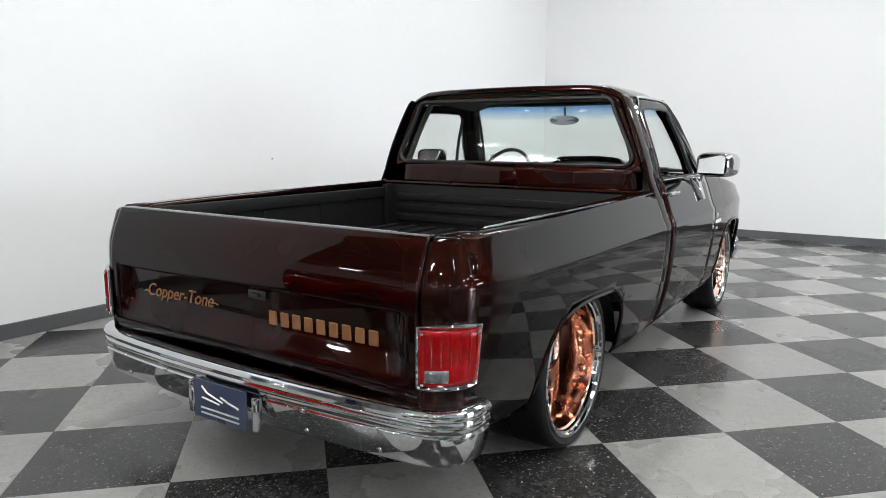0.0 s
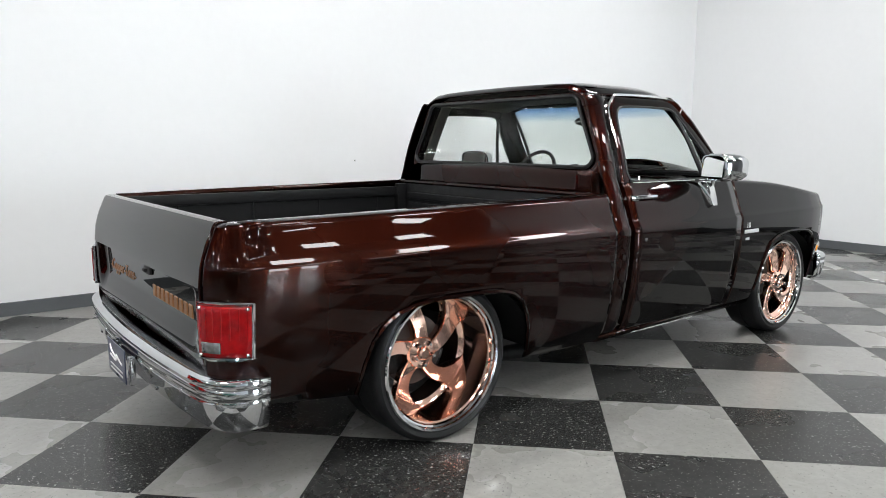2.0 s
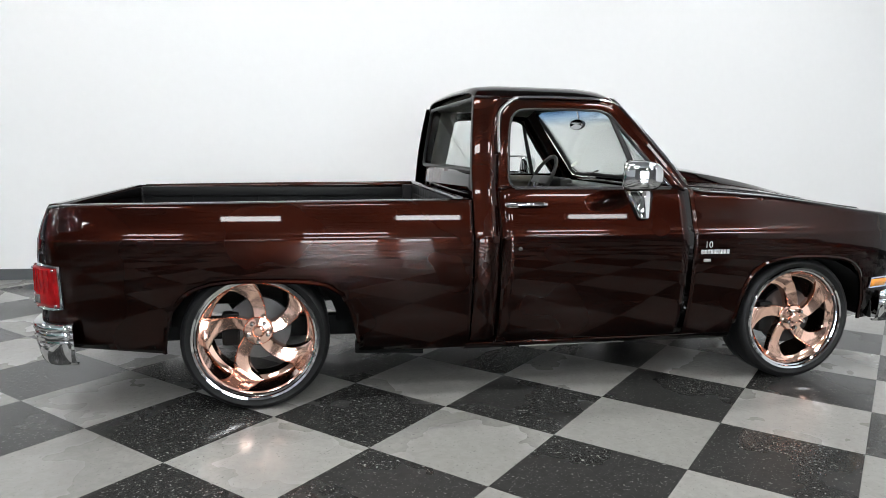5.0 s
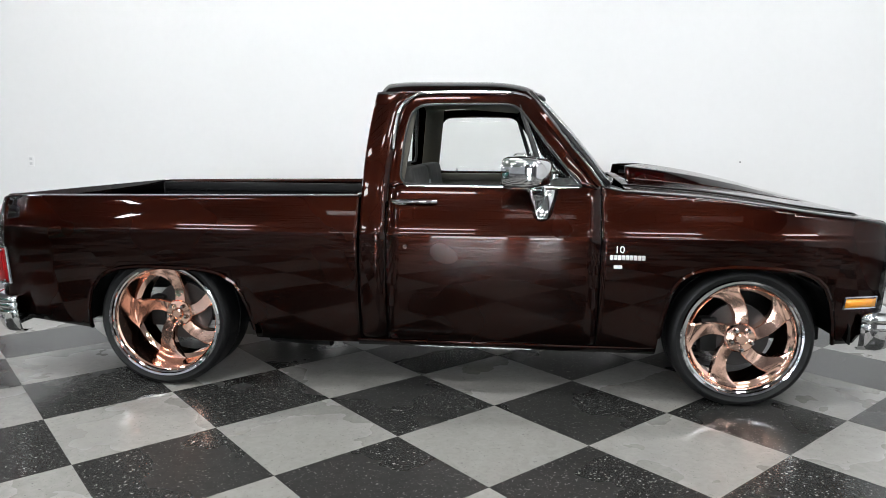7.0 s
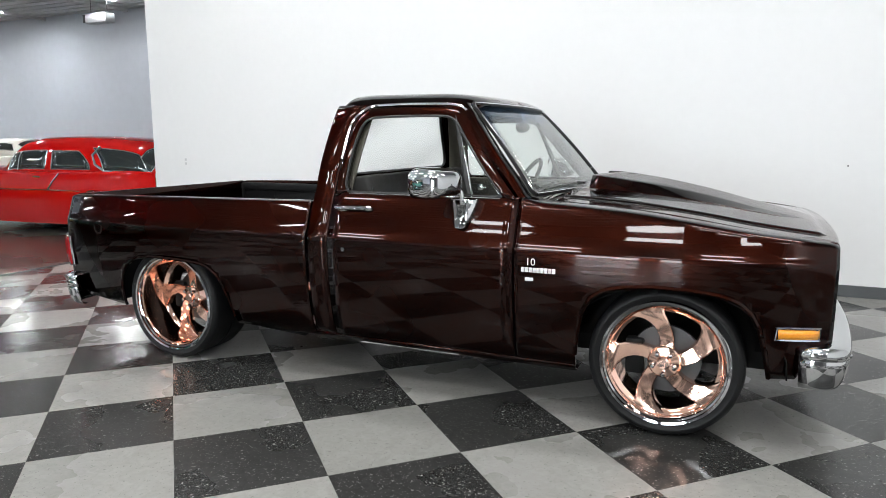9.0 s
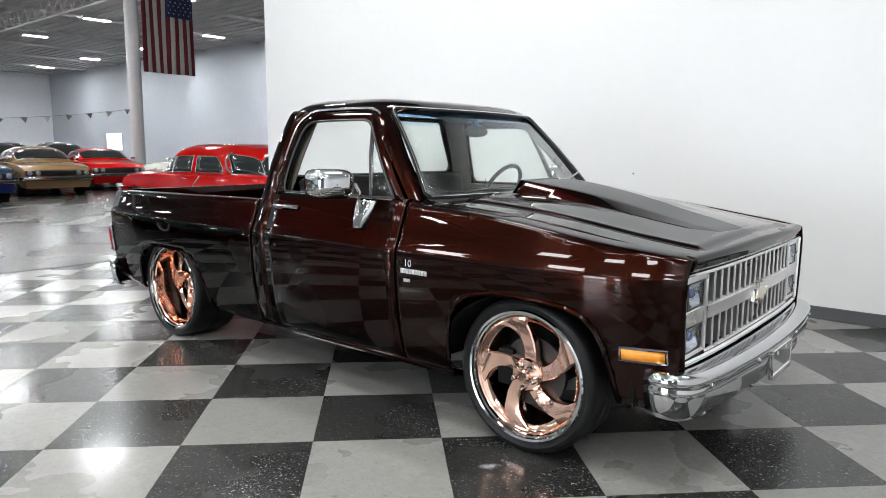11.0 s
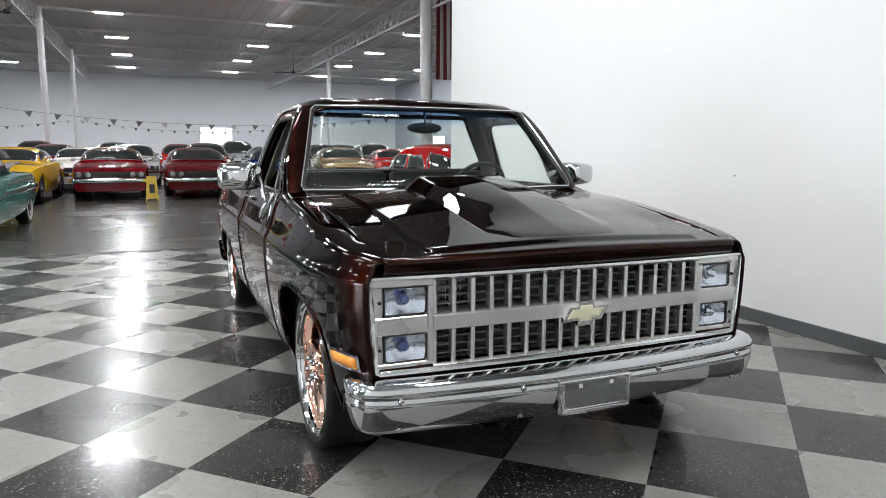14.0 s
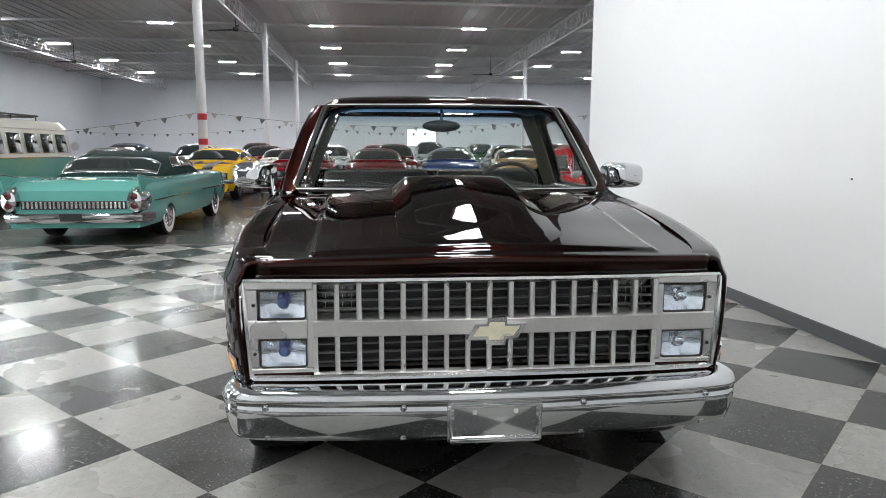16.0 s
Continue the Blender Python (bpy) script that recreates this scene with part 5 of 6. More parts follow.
# ---- wheels ----
def wheel_at(name_x, s, deep, rad, rim_r, width, face):
    """face: the lip's distance from the truck's middle; deep: how far the spokes lie behind the lip."""
    turn = pose(0, 0, 0, 0, 0, 180) if s > 0 else Matrix.Identity(4)
    m = Matrix.Translation((name_x, s * face, rad)) @ turn @ Matrix.Diagonal((0.979, 1, 1, 1))   # local -y points out of the truck
    barrel = spin_bm([(rim_r, 0.012), (rim_r + 0.004, 0.0), (rim_r, -0.004), (rim_r - 0.01, 0.002), (rim_r - 0.014, 0.012), (rim_r - 0.02, 0.02), (rim_r - 0.03, 0.03), (rim_r - 0.034, deep + 0.04), (rim_r - 0.05, deep + 0.05), (rim_r - 0.05, width)], 64)
    whl = part("wheel", moved(barrel, m), COPPER, truck, "polished copper swirl-spoke wheel")
    part("rim_lip", moved(spin_bm([(rim_r + 0.006, 0.01), (rim_r + 0.008, -0.002), (rim_r + 0.002, -0.008), (rim_r - 0.009, -0.005), (rim_r - 0.012, 0.006), (rim_r - 0.02, 0.01), (rim_r - 0.024, 0.028)], 64), m), CHROME, whl, "chrome rim lip")
    tw = width
    tyre = spin_bm([(rim_r - 0.01, 0.012), (rim_r + 0.012, 0.0), (rim_r + 0.03, -0.008), (rad - 0.022, -0.006), (rad - 0.009, 0.004), (rad - 0.002, 0.02), (rad, 0.04), (rad, tw / 2 - 0.006), (rad - 0.006, tw / 2 - 0.003), (rad - 0.006, tw / 2 + 0.003), (rad, tw / 2 + 0.006), (rad, tw - 0.03), (rad - 0.01, tw), (rim_r, tw + 0.01)], 64)
    part("tyre", moved(tyre, m), RUBBER, whl, "low-profile black tyre")
    r1 = rim_r - 0.026
    for k in range(5):
        rows = []
        for f in spread(0, 1, 9):
            r = 0.045 + (r1 - 0.045) * f
            ang = radians(72 * k + 90) + radians(34) * f ** 1.5 - 0.12
            wd = lin([(0, 0.036), (0.25, 0.034), (0.55, 0.04), (0.8, 0.058), (0.93, 0.09), (1, 0.13)], f)
            dep_y = deep * (1.0 - 0.12 * (1 - f)) if deep > 0.1 else deep * (1 - f) * 0.4 + 0.022 + 0.02 * f
            c, sn = math.cos(ang), math.sin(ang)
            row = []
            for e, h in ((-1, 0.045), (-1, 0.006), (-0.86, 0.0), (0.2, -0.006), (0.8, -0.001), (1, 0.012), (1, 0.045)):
                row.append((r * c - e * wd * sn, dep_y + h + 0.012 * math.sin(math.pi * f) * (1 if e > 0 else -0.2), r * sn + e * wd * c))
            rows.append(row)
        part("spoke", moved(grid_bm(rows), m), COPPER, whl)
        a = radians(72 * k + 126)
        part("lug_nut", moved(spin_bm([(0.0, -0.034), (0.009, -0.033), (0.0115, -0.029), (0.013, 0.0), (0.013, 0.02)], 6), m @ Matrix.Translation((0.052 * math.cos(a), deep * 0.88 if deep > 0.1 else 0.018, 0.052 * math.sin(a)))), CHROME, whl)
    hub_d = deep * 0.88 if deep > 0.1 else 0.025
    part("spoke_ring", moved(spin_bm([(r1 + 0.0, hub_d if deep < 0.1 else deep), (r1 - 0.012, (0.045 if deep < 0.1 else deep + 0.006)), (r1 - 0.03, (0.055 if deep < 0.1 else deep + 0.02)), (r1 - 0.03, 0.09 if deep < 0.1 else deep + 0.05)], 64), m), COPPER, whl)
    part("hub_cap", moved(spin_bm([(0, hub_d - 0.032), (0.022, hub_d - 0.032), (0.03, hub_d - 0.026), (0.034, hub_d - 0.01), (0.07, hub_d - 0.004), (0.078, hub_d + 0.006), (0.078, hub_d + 0.05)], 32), m), COPPER, whl)
    part("brake_disc", moved(spin_bm([(0.06, hub_d + 0.07), (0.165, hub_d + 0.07), (0.165, hub_d + 0.095), (0.06, hub_d + 0.095)], 40), m), STEEL, whl)
    part("brake_caliper", moved(box_bm(-0.19, -0.1, hub_d + 0.04, hub_d + 0.12, -0.09, 0.09, 0.02, 2), m), PITCH, whl)

for s in (-1, 1):
    wheel_at(2.985, s, 0.04, 0.36, 0.298, 0.24, 0.985)
    wheel_at(0.0, s, 0.2, 0.365, 0.308, 0.34, 1.0)

# ---- chassis ----
for s in (-1, 1):
    part("frame_rail", join_bm(box_bm(-0.9, 3.55, s * 0.42, s * 0.5, 0.24, 0.36, 0.01)), PITCH, truck)
part("rear_axle", join_bm(tube_bm([(0, -0.75, 0.365), (0, 0.75, 0.365)], 0.045, 10), box_bm(-0.13, 0.13, -0.13, 0.13, 0.25, 0.48, 0.06, 3)), PITCH, truck)
part("front_axle", box_bm(2.93, 3.04, -0.75, 0.75, 0.26, 0.36, 0.03), PITCH, truck)
part("fuel_tank", box_bm(0.55, 2.4, -0.4, 0.4, 0.22, 0.36, 0.04, 2), PITCH, truck)
part("exhaust_tip", tube_bm([(0.5, -0.72, 0.23), (0.86, -0.78, 0.23)], 0.04, 12), PITCH, truck)
part("engine_bay", box_bm(2.35, 3.48, -0.55, 0.55, 0.3, 0.95), PITCH, truck)

# ---- the other cars in the hall ----
DARKGLASS = mat("dark_car_glass", (0.02, 0.026, 0.026), 0.05, 0.0, 0.6)
HUBSTEEL = mat("bright_wheel_metal", (0.6, 0.6, 0.62), 0.2, 1.0)
WHITEWALL = mat("whitewall_rubber", (0.7, 0.69, 0.66), 0.5, 0.0, 0.0, 0.05, 40)
LAMPGLASS = mat("car_headlamp_glass", (0.42, 0.43, 0.45), 0.1, 0.4, 1.0)
CARD = mat("white_price_card", (0.75, 0.75, 0.75), 0.6, 0.0, 0.0, 0.1, 30)


def car_paint(name, col):
    return mat(name, col, 0.5, 0.0, 1.0, 0.04, 60, spec=0.0)


def car_wheel(car, x, y, r, wide, wall):
    s = 1 if y > 0 else -1
    m = Matrix.Translation((x, y, r)) @ pose(0, 0, 0, 0, 0, 0 if s > 0 else 180)
    tyre = part("tyre", moved(spin_bm([(r * 0.6, -0.02), (r * 0.62, 0.0), (r * 0.93, 0.0), (r, -0.03), (r, -wide + 0.03), (r * 0.9, -wide)], 24), m), RUBBER, car)
    part("hub", moved(spin_bm([(0, 0.0), (r * 0.2, 0.005), (r * 0.24, -0.02), (r * 0.5, -0.045), (r * 0.58, -0.01), (r * 0.63, 0.0)], 24), m), HUBSTEEL, tyre)
    for k in range(5):
        a = radians(72 * k)
        part("hub_spoke", moved(box_bm(r * 0.15, r * 0.56, -0.035, -0.005, -r * 0.07, r * 0.07), m @ Matrix.Rotation(a, 4, "Y")), HUBSTEEL, tyre)
    if wall:
        part("white_wall", moved(spin_bm([(r * 0.66, 0.001), (r * 0.68, 0.004), (r * 0.88, 0.004), (r * 0.9, 0.001)], 28), m), WHITEWALL, tyre)


def car_body(length, hw, tops, base, wb, r, arch, mid=0.0):
    """Lower body: tops are (x, shoulder z, middle z, width factor)."""
    xs = sorted({round(v, 3) for v in spread(mid - length / 2, mid + length / 2, 26)} | {round(sx * wb / 2 + d, 3) for sx in (-1, 1) for d in (-arch, -arch * 0.96, -arch * 0.8, -arch * 0.5, 0, arch * 0.5, arch * 0.8, arch * 0.96, arch)})
    rows = []
    for x in xs:
        zs, zc, wf = (float(np.interp(x, [t[0] for t in tops], [t[k] for t in tops])) for k in (1, 2, 3))
        zb = base
        for sx in (-1, 1):
            d = abs(x - sx * wb / 2)
            if d < arch:
                zb = max(zb, r + math.sqrt(arch * arch - d * d) * 0.95)
        zb = min(zb, zs - 0.08)
        w = hw * wf
        prof = [(w - 0.07, base), (w - 0.02, base + 0.12), (w, base + 0.3), (w - 0.005, zs - 0.12), (w - 0.03, zs - 0.03), (w - 0.09, zs), (w * 0.55, zc - 0.006), (0, zc)]
        pr = [(a, max(b, zb)) for a, b in prof]
        rows.append([(x, a, b) for a, b in pr] + [(x, -a, b) for a, b in pr[-2::-1]])
    bm = grid_bm(rows)
    caps = []
    for row in (rows[0], rows[-1]):
        side = row[:8]
        caps.append(grid_bm([side, [(x, -y, z) for x, y, z in side]]))
    bm = join_bm(bm, *caps)
    bmesh.ops.remove_doubles(bm, verts=bm.verts, dist=1e-4)
    bmesh.ops.recalc_face_normals(bm, faces=bm.faces)
    return bm


def cabin(car, outline, hw, belt, panes, paint, square=0.5, lean=0.2, cover="roof"):
    """A rounded cabin over the belt line; panes are (name, x at foot, x at foot, x at head, x at head, from angle, to angle)."""
    def skin(x, deg, out=0.0):
        top = curve(outline, x)
        c, sn = math.cos(radians(deg)), math.sin(radians(deg))
        up = abs(sn) ** square
        side = (1 if c > 0 else -1) * abs(c) ** square
        return (x, side * (hw * (1 - lean * up) + out), belt + (top - belt) * up + out * up)
    xs = sorted(set(spread(outline[0][0], outline[-1][0], 20)) | {q[0] for q in outline})
    angles = [0, 3, 7, 12, 18, 26, 35, 45, 56, 70, 90, 110, 124, 135, 145, 154, 162, 168, 173, 177, 180]
    part(cover, grid_bm([[skin(x, d) for d in angles] for x in xs]), paint, car, thick=0.012)
    for name, f0, f1, h0, h1, d0, d1 in panes:
        for flip in ((False, True) if d1 < 90 else (False,)):
            rows = []
            for k in spread(0, 1, 8):
                d = d0 + (d1 - d0) * k
                q = k if d1 < 90 else 1 - abs(2 * k - 1) ** 2.5
                e0, e1 = f0 + (h0 - f0) * (q if d1 < 90 else 0), f1 + (h1 - f1) * (q if d1 < 90 else 0)
                rows.append([skin(e0 + (e1 - e0) * w, 180 - d if flip else d, 0.012) for w in spread(0, 1, 6)])
            loop = [tuple(v) for v in rows[0]] + [tuple(r[-1]) for r in rows[1:-1]] + [tuple(v) for v in rows[-1][::-1]] + [tuple(r[0]) for r in rows[-2:0:-1]]
            pn = part(name, grid_bm(rows), DARKGLASS, car, thick=0.008)
            part("window_trim", tube_bm(loop, 0.011, 5, True), BRIGHT, pn)


def muscle_car(paint, label, place, h=1.32, grille_w=0.8, stripe=None, group="cars in the hall", lamps=3, card=True):
    car = thing("parked_car", label, "car", group, place)
    L, hw = 4.7, 0.91
    tops = [(-2.35, 0.82, 0.85, 0.88), (-2.2, 0.9, 0.93, 0.95), (-1.2, 0.95, 0.98, 1.0), (-0.4, 0.93, 0.96, 1.0), (0.7, 0.92, 0.97, 1.0), (1.6, 0.88, 0.92, 0.98), (2.15, 0.82, 0.84, 0.94), (2.35, 0.7, 0.74, 0.9)]
    body = part("body", car_body(L, hw, tops, 0.24, 2.75, 0.33, 0.4), paint, car)
    cabin(car, [(-1.75, 0.94), (-1.45, 1.06), (-0.95, h - 0.06), (-0.6, h - 0.01), (-0.2, h), (0.1, h - 0.02), (0.3, h - 0.08), (0.88, 0.95)], 0.8, 0.92,
          [("windscreen", 0.27, 0.8, 0.27, 0.8, 26, 154), ("rear_window", -1.5, -1.0, -1.5, -1.0, 32, 148), ("side_window", -0.95, -0.32, -0.8, -0.3, 8, 30), ("side_window", -0.28, 0.55, -0.26, 0.22, 8, 30)], paint)
    for sx in (-1.375, 1.375):
        for sy in (-1, 1):
            car_wheel(car, sx, sy * (hw - 0.03), 0.33, 0.22, False)
    part("front_bumper", tube_bm([(2.2, -0.9, 0.5), (2.36, -0.84, 0.5), (2.42, -0.5, 0.5), (2.43, 0, 0.5), (2.42, 0.5, 0.5), (2.36, 0.84, 0.5), (2.2, 0.9, 0.5)], 0.055, 8, flat=0.6), CHROME, car)
    part("rear_bumper", tube_bm([(-2.2, -0.9, 0.55), (-2.38, -0.84, 0.55), (-2.42, 0, 0.55), (-2.38, 0.84, 0.55), (-2.2, 0.9, 0.55)], 0.055, 8), CHROME, car)
    gr = part("grille", box_bm(2.3, 2.365, -grille_w, grille_w, 0.57, 0.71, 0.01), BLACK, car)
    for k in range(3):
        part("grille_bar", box_bm(2.36, 2.37, -grille_w, grille_w, 0.6 + 0.038 * k, 0.604 + 0.038 * k), STEEL, gr)
    for s in (-1, 1):
        for k in range(lamps - 1):
            y = s * (0.7 - 0.2 * k) if lamps > 2 else s * 0.7
            part("headlamp", moved(spin_bm([(0, 0.02), (0.045, 0.014), (0.065, 0), (0.075, -0.02)], 16), Matrix.Translation((2.365, y, 0.645)) @ pose(0, 0, 0, 0, 0, -90)), LAMPGLASS, car)
        part("tail_lamp", box_bm(-2.37, -2.33, s * 0.45, s * 0.8, 0.65, 0.76, 0.01), REDLENS, car)
        part("door_mirror", moved(box_bm(-0.05, 0.05, -0.06, 0.06, -0.04, 0.04, 0.02), Matrix.Translation((0.55, s * 0.95, 1.0))), CHROME, car)
    part("valance", box_bm(2.1, 2.3, -0.8, 0.8, 0.26, 0.42, 0.03), BLACK, car)
    if stripe:
        for s in (-1, 1):
            part("stripe", grid_bm([[(x, s * 0.28 + d, lin([(-2.2, 0.935), (0.7, 0.974), (1.6, 0.926), (2.15, 0.848), (2.3, 0.77)], x) + 0.008) for d in (-0.13, 0.13)] for x in spread(0.8, 2.28, 8)]), stripe, body, thick=0.004)
    if card:
        part("price_card", moved(box_bm(-0.003, 0.003, -0.16, 0.16, 0, 0.2), Matrix.Translation((0.62, -0.35, 1.0)) @ pose(0, 0, 0, 0, -50, 0)), CARD, car)
    return car


PAINTS = {n: car_paint("car_paint_" + n, c) for n, c in (("crimson", (0.15, 0.003, 0.008)), ("maroon", (0.1, 0.003, 0.006)), ("blue", (0.012, 0.03, 0.12)), ("gold", (0.26, 0.16, 0.08)), ("yellow", (0.7, 0.42, 0.02)), ("white", (0.7, 0.7, 0.68)), ("black", (0.01, 0.01, 0.012)), ("silver", (0.35, 0.36, 0.37)), ("green", (0.03, 0.1, 0.05)), ("grey", (0.1, 0.1, 0.11)), ("red", (0.5, 0.004, 0.003)), ("teal", (0.1, 0.3, 0.265)), ("cream", (0.75, 0.73, 0.66)))}
for col, word, x, y, turn, kw in (
    ("crimson", "crimson sixties coupe with chrome bumper", -15.35, -2.6, 1, {}),
    ("maroon", "deep red sixties coupe with black grille", -15.5, -0.42, 0, {}),
    ("blue", "dark blue sixties coupe with chrome bumper", -16.5, 2.0, -5, {}),
    ("gold", "metallic gold sixties hardtop", -18.0, 4.5, -7, {"lamps": 3, "h": 1.36}),
    ("yellow", "yellow sixties coupe with black hood stripes", -13.85, -4.8, -2, {"stripe": BLACK}),
    ("white", "white fifties coupe among parked cars", -19.6, -3.7, 2, {}),
    ("red", "bright red coupe parked in a row", -19.6, 7.0, -9, {}),
    ("black", "black coupe parked in the second row", -16.5, -8.6, 4, {}),
    ("silver", "silver hardtop parked in the second row", -22.0, -2.2, 0, {"h": 1.45}),
    ("maroon", "maroon hardtop parked in the second row", -22.0, 0.3, 0, {"h": 1.5}),
    ("green", "dark green coupe parked in the second row", -23.0, 2.8, 0, {"h": 1.4}),
    ("black", "black hardtop parked in the second row", -24.0, 5.3, 0, {"h": 1.5}),
    ("grey", "grey sedan parked in the second row", -24.5, 7.7, 0, {"h": 1.55}),
    ("crimson", "crimson hardtop parked in the second row", -22.0, -4.8, 0, {"h": 1.42}),
    ("white", "white hardtop parked in the second row", -22.0, -7.4, 4, {"h": 1.5}),
    ("blue", "blue hardtop parked in the second row", -22.0, -10.0, 6, {"h": 1.5}),
    ("black", "black coupe parked in the last row", -30.0, -3.2, 0, {"h": 1.55}),
    ("red", "red coupe parked in the last row", -30.0, -0.4, 0, {"h": 1.5}),
    ("silver", "silver sedan parked in the last row", -30.5, 2.4, 0, {"h": 1.7}),
    ("green", "green sedan parked in the last row", -31.0, 5.2, 0, {"h": 1.6}),
    ("grey", "grey coupe parked in the last row", -31.0, 8.0, 0, {"h": 1.55}),
    ("maroon", "maroon sedan parked in the last row", -30.0, -6.4, 0, {"h": 1.6}),
    ("white", "white coupe parked in the last row", -30.0, -9.4, 0, {"h": 1.55}),
    ("cream", "cream coupe parked beyond the red sedan", -15.2, 8.4, 185, {"h": 1.4}),
):
    muscle_car(PAINTS[col], word, Matrix.Translation((x, y, 0.003)) @ pose(0, 0, 0, 0, 0, turn), **kw)

# the red fifties two-door sedan beside the wall's end
sedan = thing("red_sedan", "bright red lowered fifties two-door sedan with chrome trim", "car", place=Matrix.Translation((-6.52, 3.51, 0.003)) @ pose(0, 0, 0, 0, 0, 184))
red = PAINTS["red"]
tops = [(-2.43, 0.78, 0.8, 0.88), (-2.34, 0.93, 0.84, 0.93), (-1.9, 0.94, 0.89, 0.97), (-0.9, 0.91, 0.9, 1.0), (0.4, 0.905, 0.92, 1.0), (0.8, 0.9, 0.96, 0.99), (1.5, 0.88, 0.95, 0.965), (1.78, 0.83, 0.88, 0.94), (1.97, 0.6, 0.7, 0.9)]
part("body", car_body(4.4, 0.95, tops, 0.15, 2.66, 0.31, 0.38, -0.23), red, sedan)
cabin(sedan, [(-2.32, 0.96), (-2.22, 1.08), (-2.1, 1.2), (-1.9, 1.31), (-1.6, 1.37), (-1.1, 1.41), (-0.5, 1.42), (0.0, 1.41), (0.26, 1.37), (0.38, 1.31), (0.45, 1.2), (0.57, 0.93)], 0.83, 0.86,
      [("windscreen", 0.42, 0.56, 0.42, 0.56, 12, 168), ("rear_window", -2.24, -2.02, -2.24, -2.02, 4, 176), ("side_window", -0.3, 0.44, -0.3, 0.38, 0.7, 20), ("side_window", -1.17, -0.42, -0.9, -0.4, 0.7, 19), ("side_window", -2.2, -1.4, -1.98, -1.16, 0.7, 26)], red, 0.45, 0.14)
for sx in (-1.33, 1.33):
    for sy in (-1, 1):
        car_wheel(sedan, sx, sy * 0.88, 0.31, 0.25, False)
for s in (-1, 1):
    part("side_trim", tube_bm([(1.86, s * 0.9, 0.63), (1.1, s * 0.945, 0.64), (-0.47, s * 0.955, 0.65), (-2.34, s * 0.89, 0.63)], 0.011, 6), BRIGHT, sedan)
    part("door_slash_trim", tube_bm([(-0.47, s * 0.955, 0.655), (-0.57, s * 0.955, 0.77), (-0.67, s * 0.925, 0.885)], 0.013, 6), BRIGHT, sedan)
    part("rear_pillar_trim", tube_bm([(-1.3, s * 0.745, 1.27), (-1.18, s * 0.775, 1.15), (-1.26, s * 0.82, 1.02), (-1.44, s * 0.85, 0.935), (-1.6, s * 0.85, 0.93)], 0.02, 6, flat=0.6), BRIGHT, sedan)
    part("vent_post", tube_bm([(0.22, s * 0.845, 0.92), (0.22, s * 0.81, 1.08), (0.2, s * 0.765, 1.2)], 0.011, 6), BRIGHT, sedan)
    part("door_handle", tube_bm([(-0.32, s * 0.935, 0.83), (-0.18, s * 0.935, 0.835)], 0.013, 6), CHROME, sedan, "chrome handle")
    part("headlamp", moved(spin_bm([(0, 0.03), (0.07, 0.02), (0.095, 0), (0.105, -0.06)], 16), Matrix.Translation((1.9, s * 0.7, 0.68)) @ pose(0, 0, 0, 0, 0, -90)), LAMPGLASS, sedan)
    part("tail_lamp", box_bm(-2.45, -2.34, s * 0.78, s * 0.86, 0.68, 0.92, 0.02), CHROME, sedan, "chrome tail lamp housing")
part("front_bumper", tube_bm([(1.75, -0.93, 0.38), (1.92, -0.88, 0.38), (2.02, -0.6, 0.38), (2.05, 0, 0.38), (2.02, 0.6, 0.38), (1.92, 0.88, 0.38), (1.75, 0.93, 0.38)], 0.075, 8), CHROME, sedan)
part("rear_bumper", tube_bm([(-2.15, -0.93, 0.4), (-2.4, -0.84, 0.4), (-2.48, 0, 0.4), (-2.4, 0.84, 0.4), (-2.15, 0.93, 0.4)], 0.075, 8), CHROME, sedan)
part("grille", box_bm(1.9, 1.99, -0.55, 0.55, 0.46, 0.6, 0.02), BRIGHT, sedan)

# the teal finned convertible, tail towards the studio
teal = PAINTS["teal"]
DEEPRED = mat("deep_red_lens", (0.07, 0.001, 0.001), 0.15, 0.0, 1.0, 0.2, 90)
SOFTTOP = mat("dark_green_canvas_top", (0.012, 0.028, 0.026), 0.85, 0.0, 0.0, 0.15, 120, 0.2, spec=0.15)
conv = thing("finned_convertible", "long teal finned convertible with dark canvas top raised", "car", place=Matrix.Translation((-6.45, -4.5, 0.003)) @ pose(0, 0, 0, 0, 0, 180) @ Matrix.Scale(0.94, 4))
tops = [(-2.92, 0.78, 0.79, 0.95), (-2.86, 0.87, 0.88, 0.97), (-2.7, 0.9, 0.92, 0.98), (-2.0, 0.92, 0.95, 0.99), (-1.1, 0.93, 0.96, 1.0), (0.3, 0.93, 0.96, 1.0), (1.2, 0.93, 0.98, 0.99), (2.3, 0.91, 0.95, 0.97), (2.75, 0.88, 0.9, 0.92), (2.92, 0.78, 0.8, 0.88)]
body = part("body", car_body(5.84, 1.0, tops, 0.25, 3.3, 0.2, 0.33), teal, conv)
cabin(conv, [(-1.55, 0.93), (-1.42, 1.1), (-1.25, 1.24), (-0.95, 1.31), (-0.3, 1.34), (0.2, 1.33), (0.45, 1.29), (0.62, 1.2), (0.98, 0.96)], 0.82, 0.92,
      [("rear_window", -1.5, -1.27, -1.5, -1.27, 22, 158), ("windscreen", 0.6, 0.95, 0.6, 0.95, 22, 158), ("side_window", -0.85, -0.3, -0.7, -0.28, 6, 30), ("side_window", -0.26, 0.6, -0.24, 0.45, 6, 30)], SOFTTOP, 0.42, 0.12, "canvas_top")
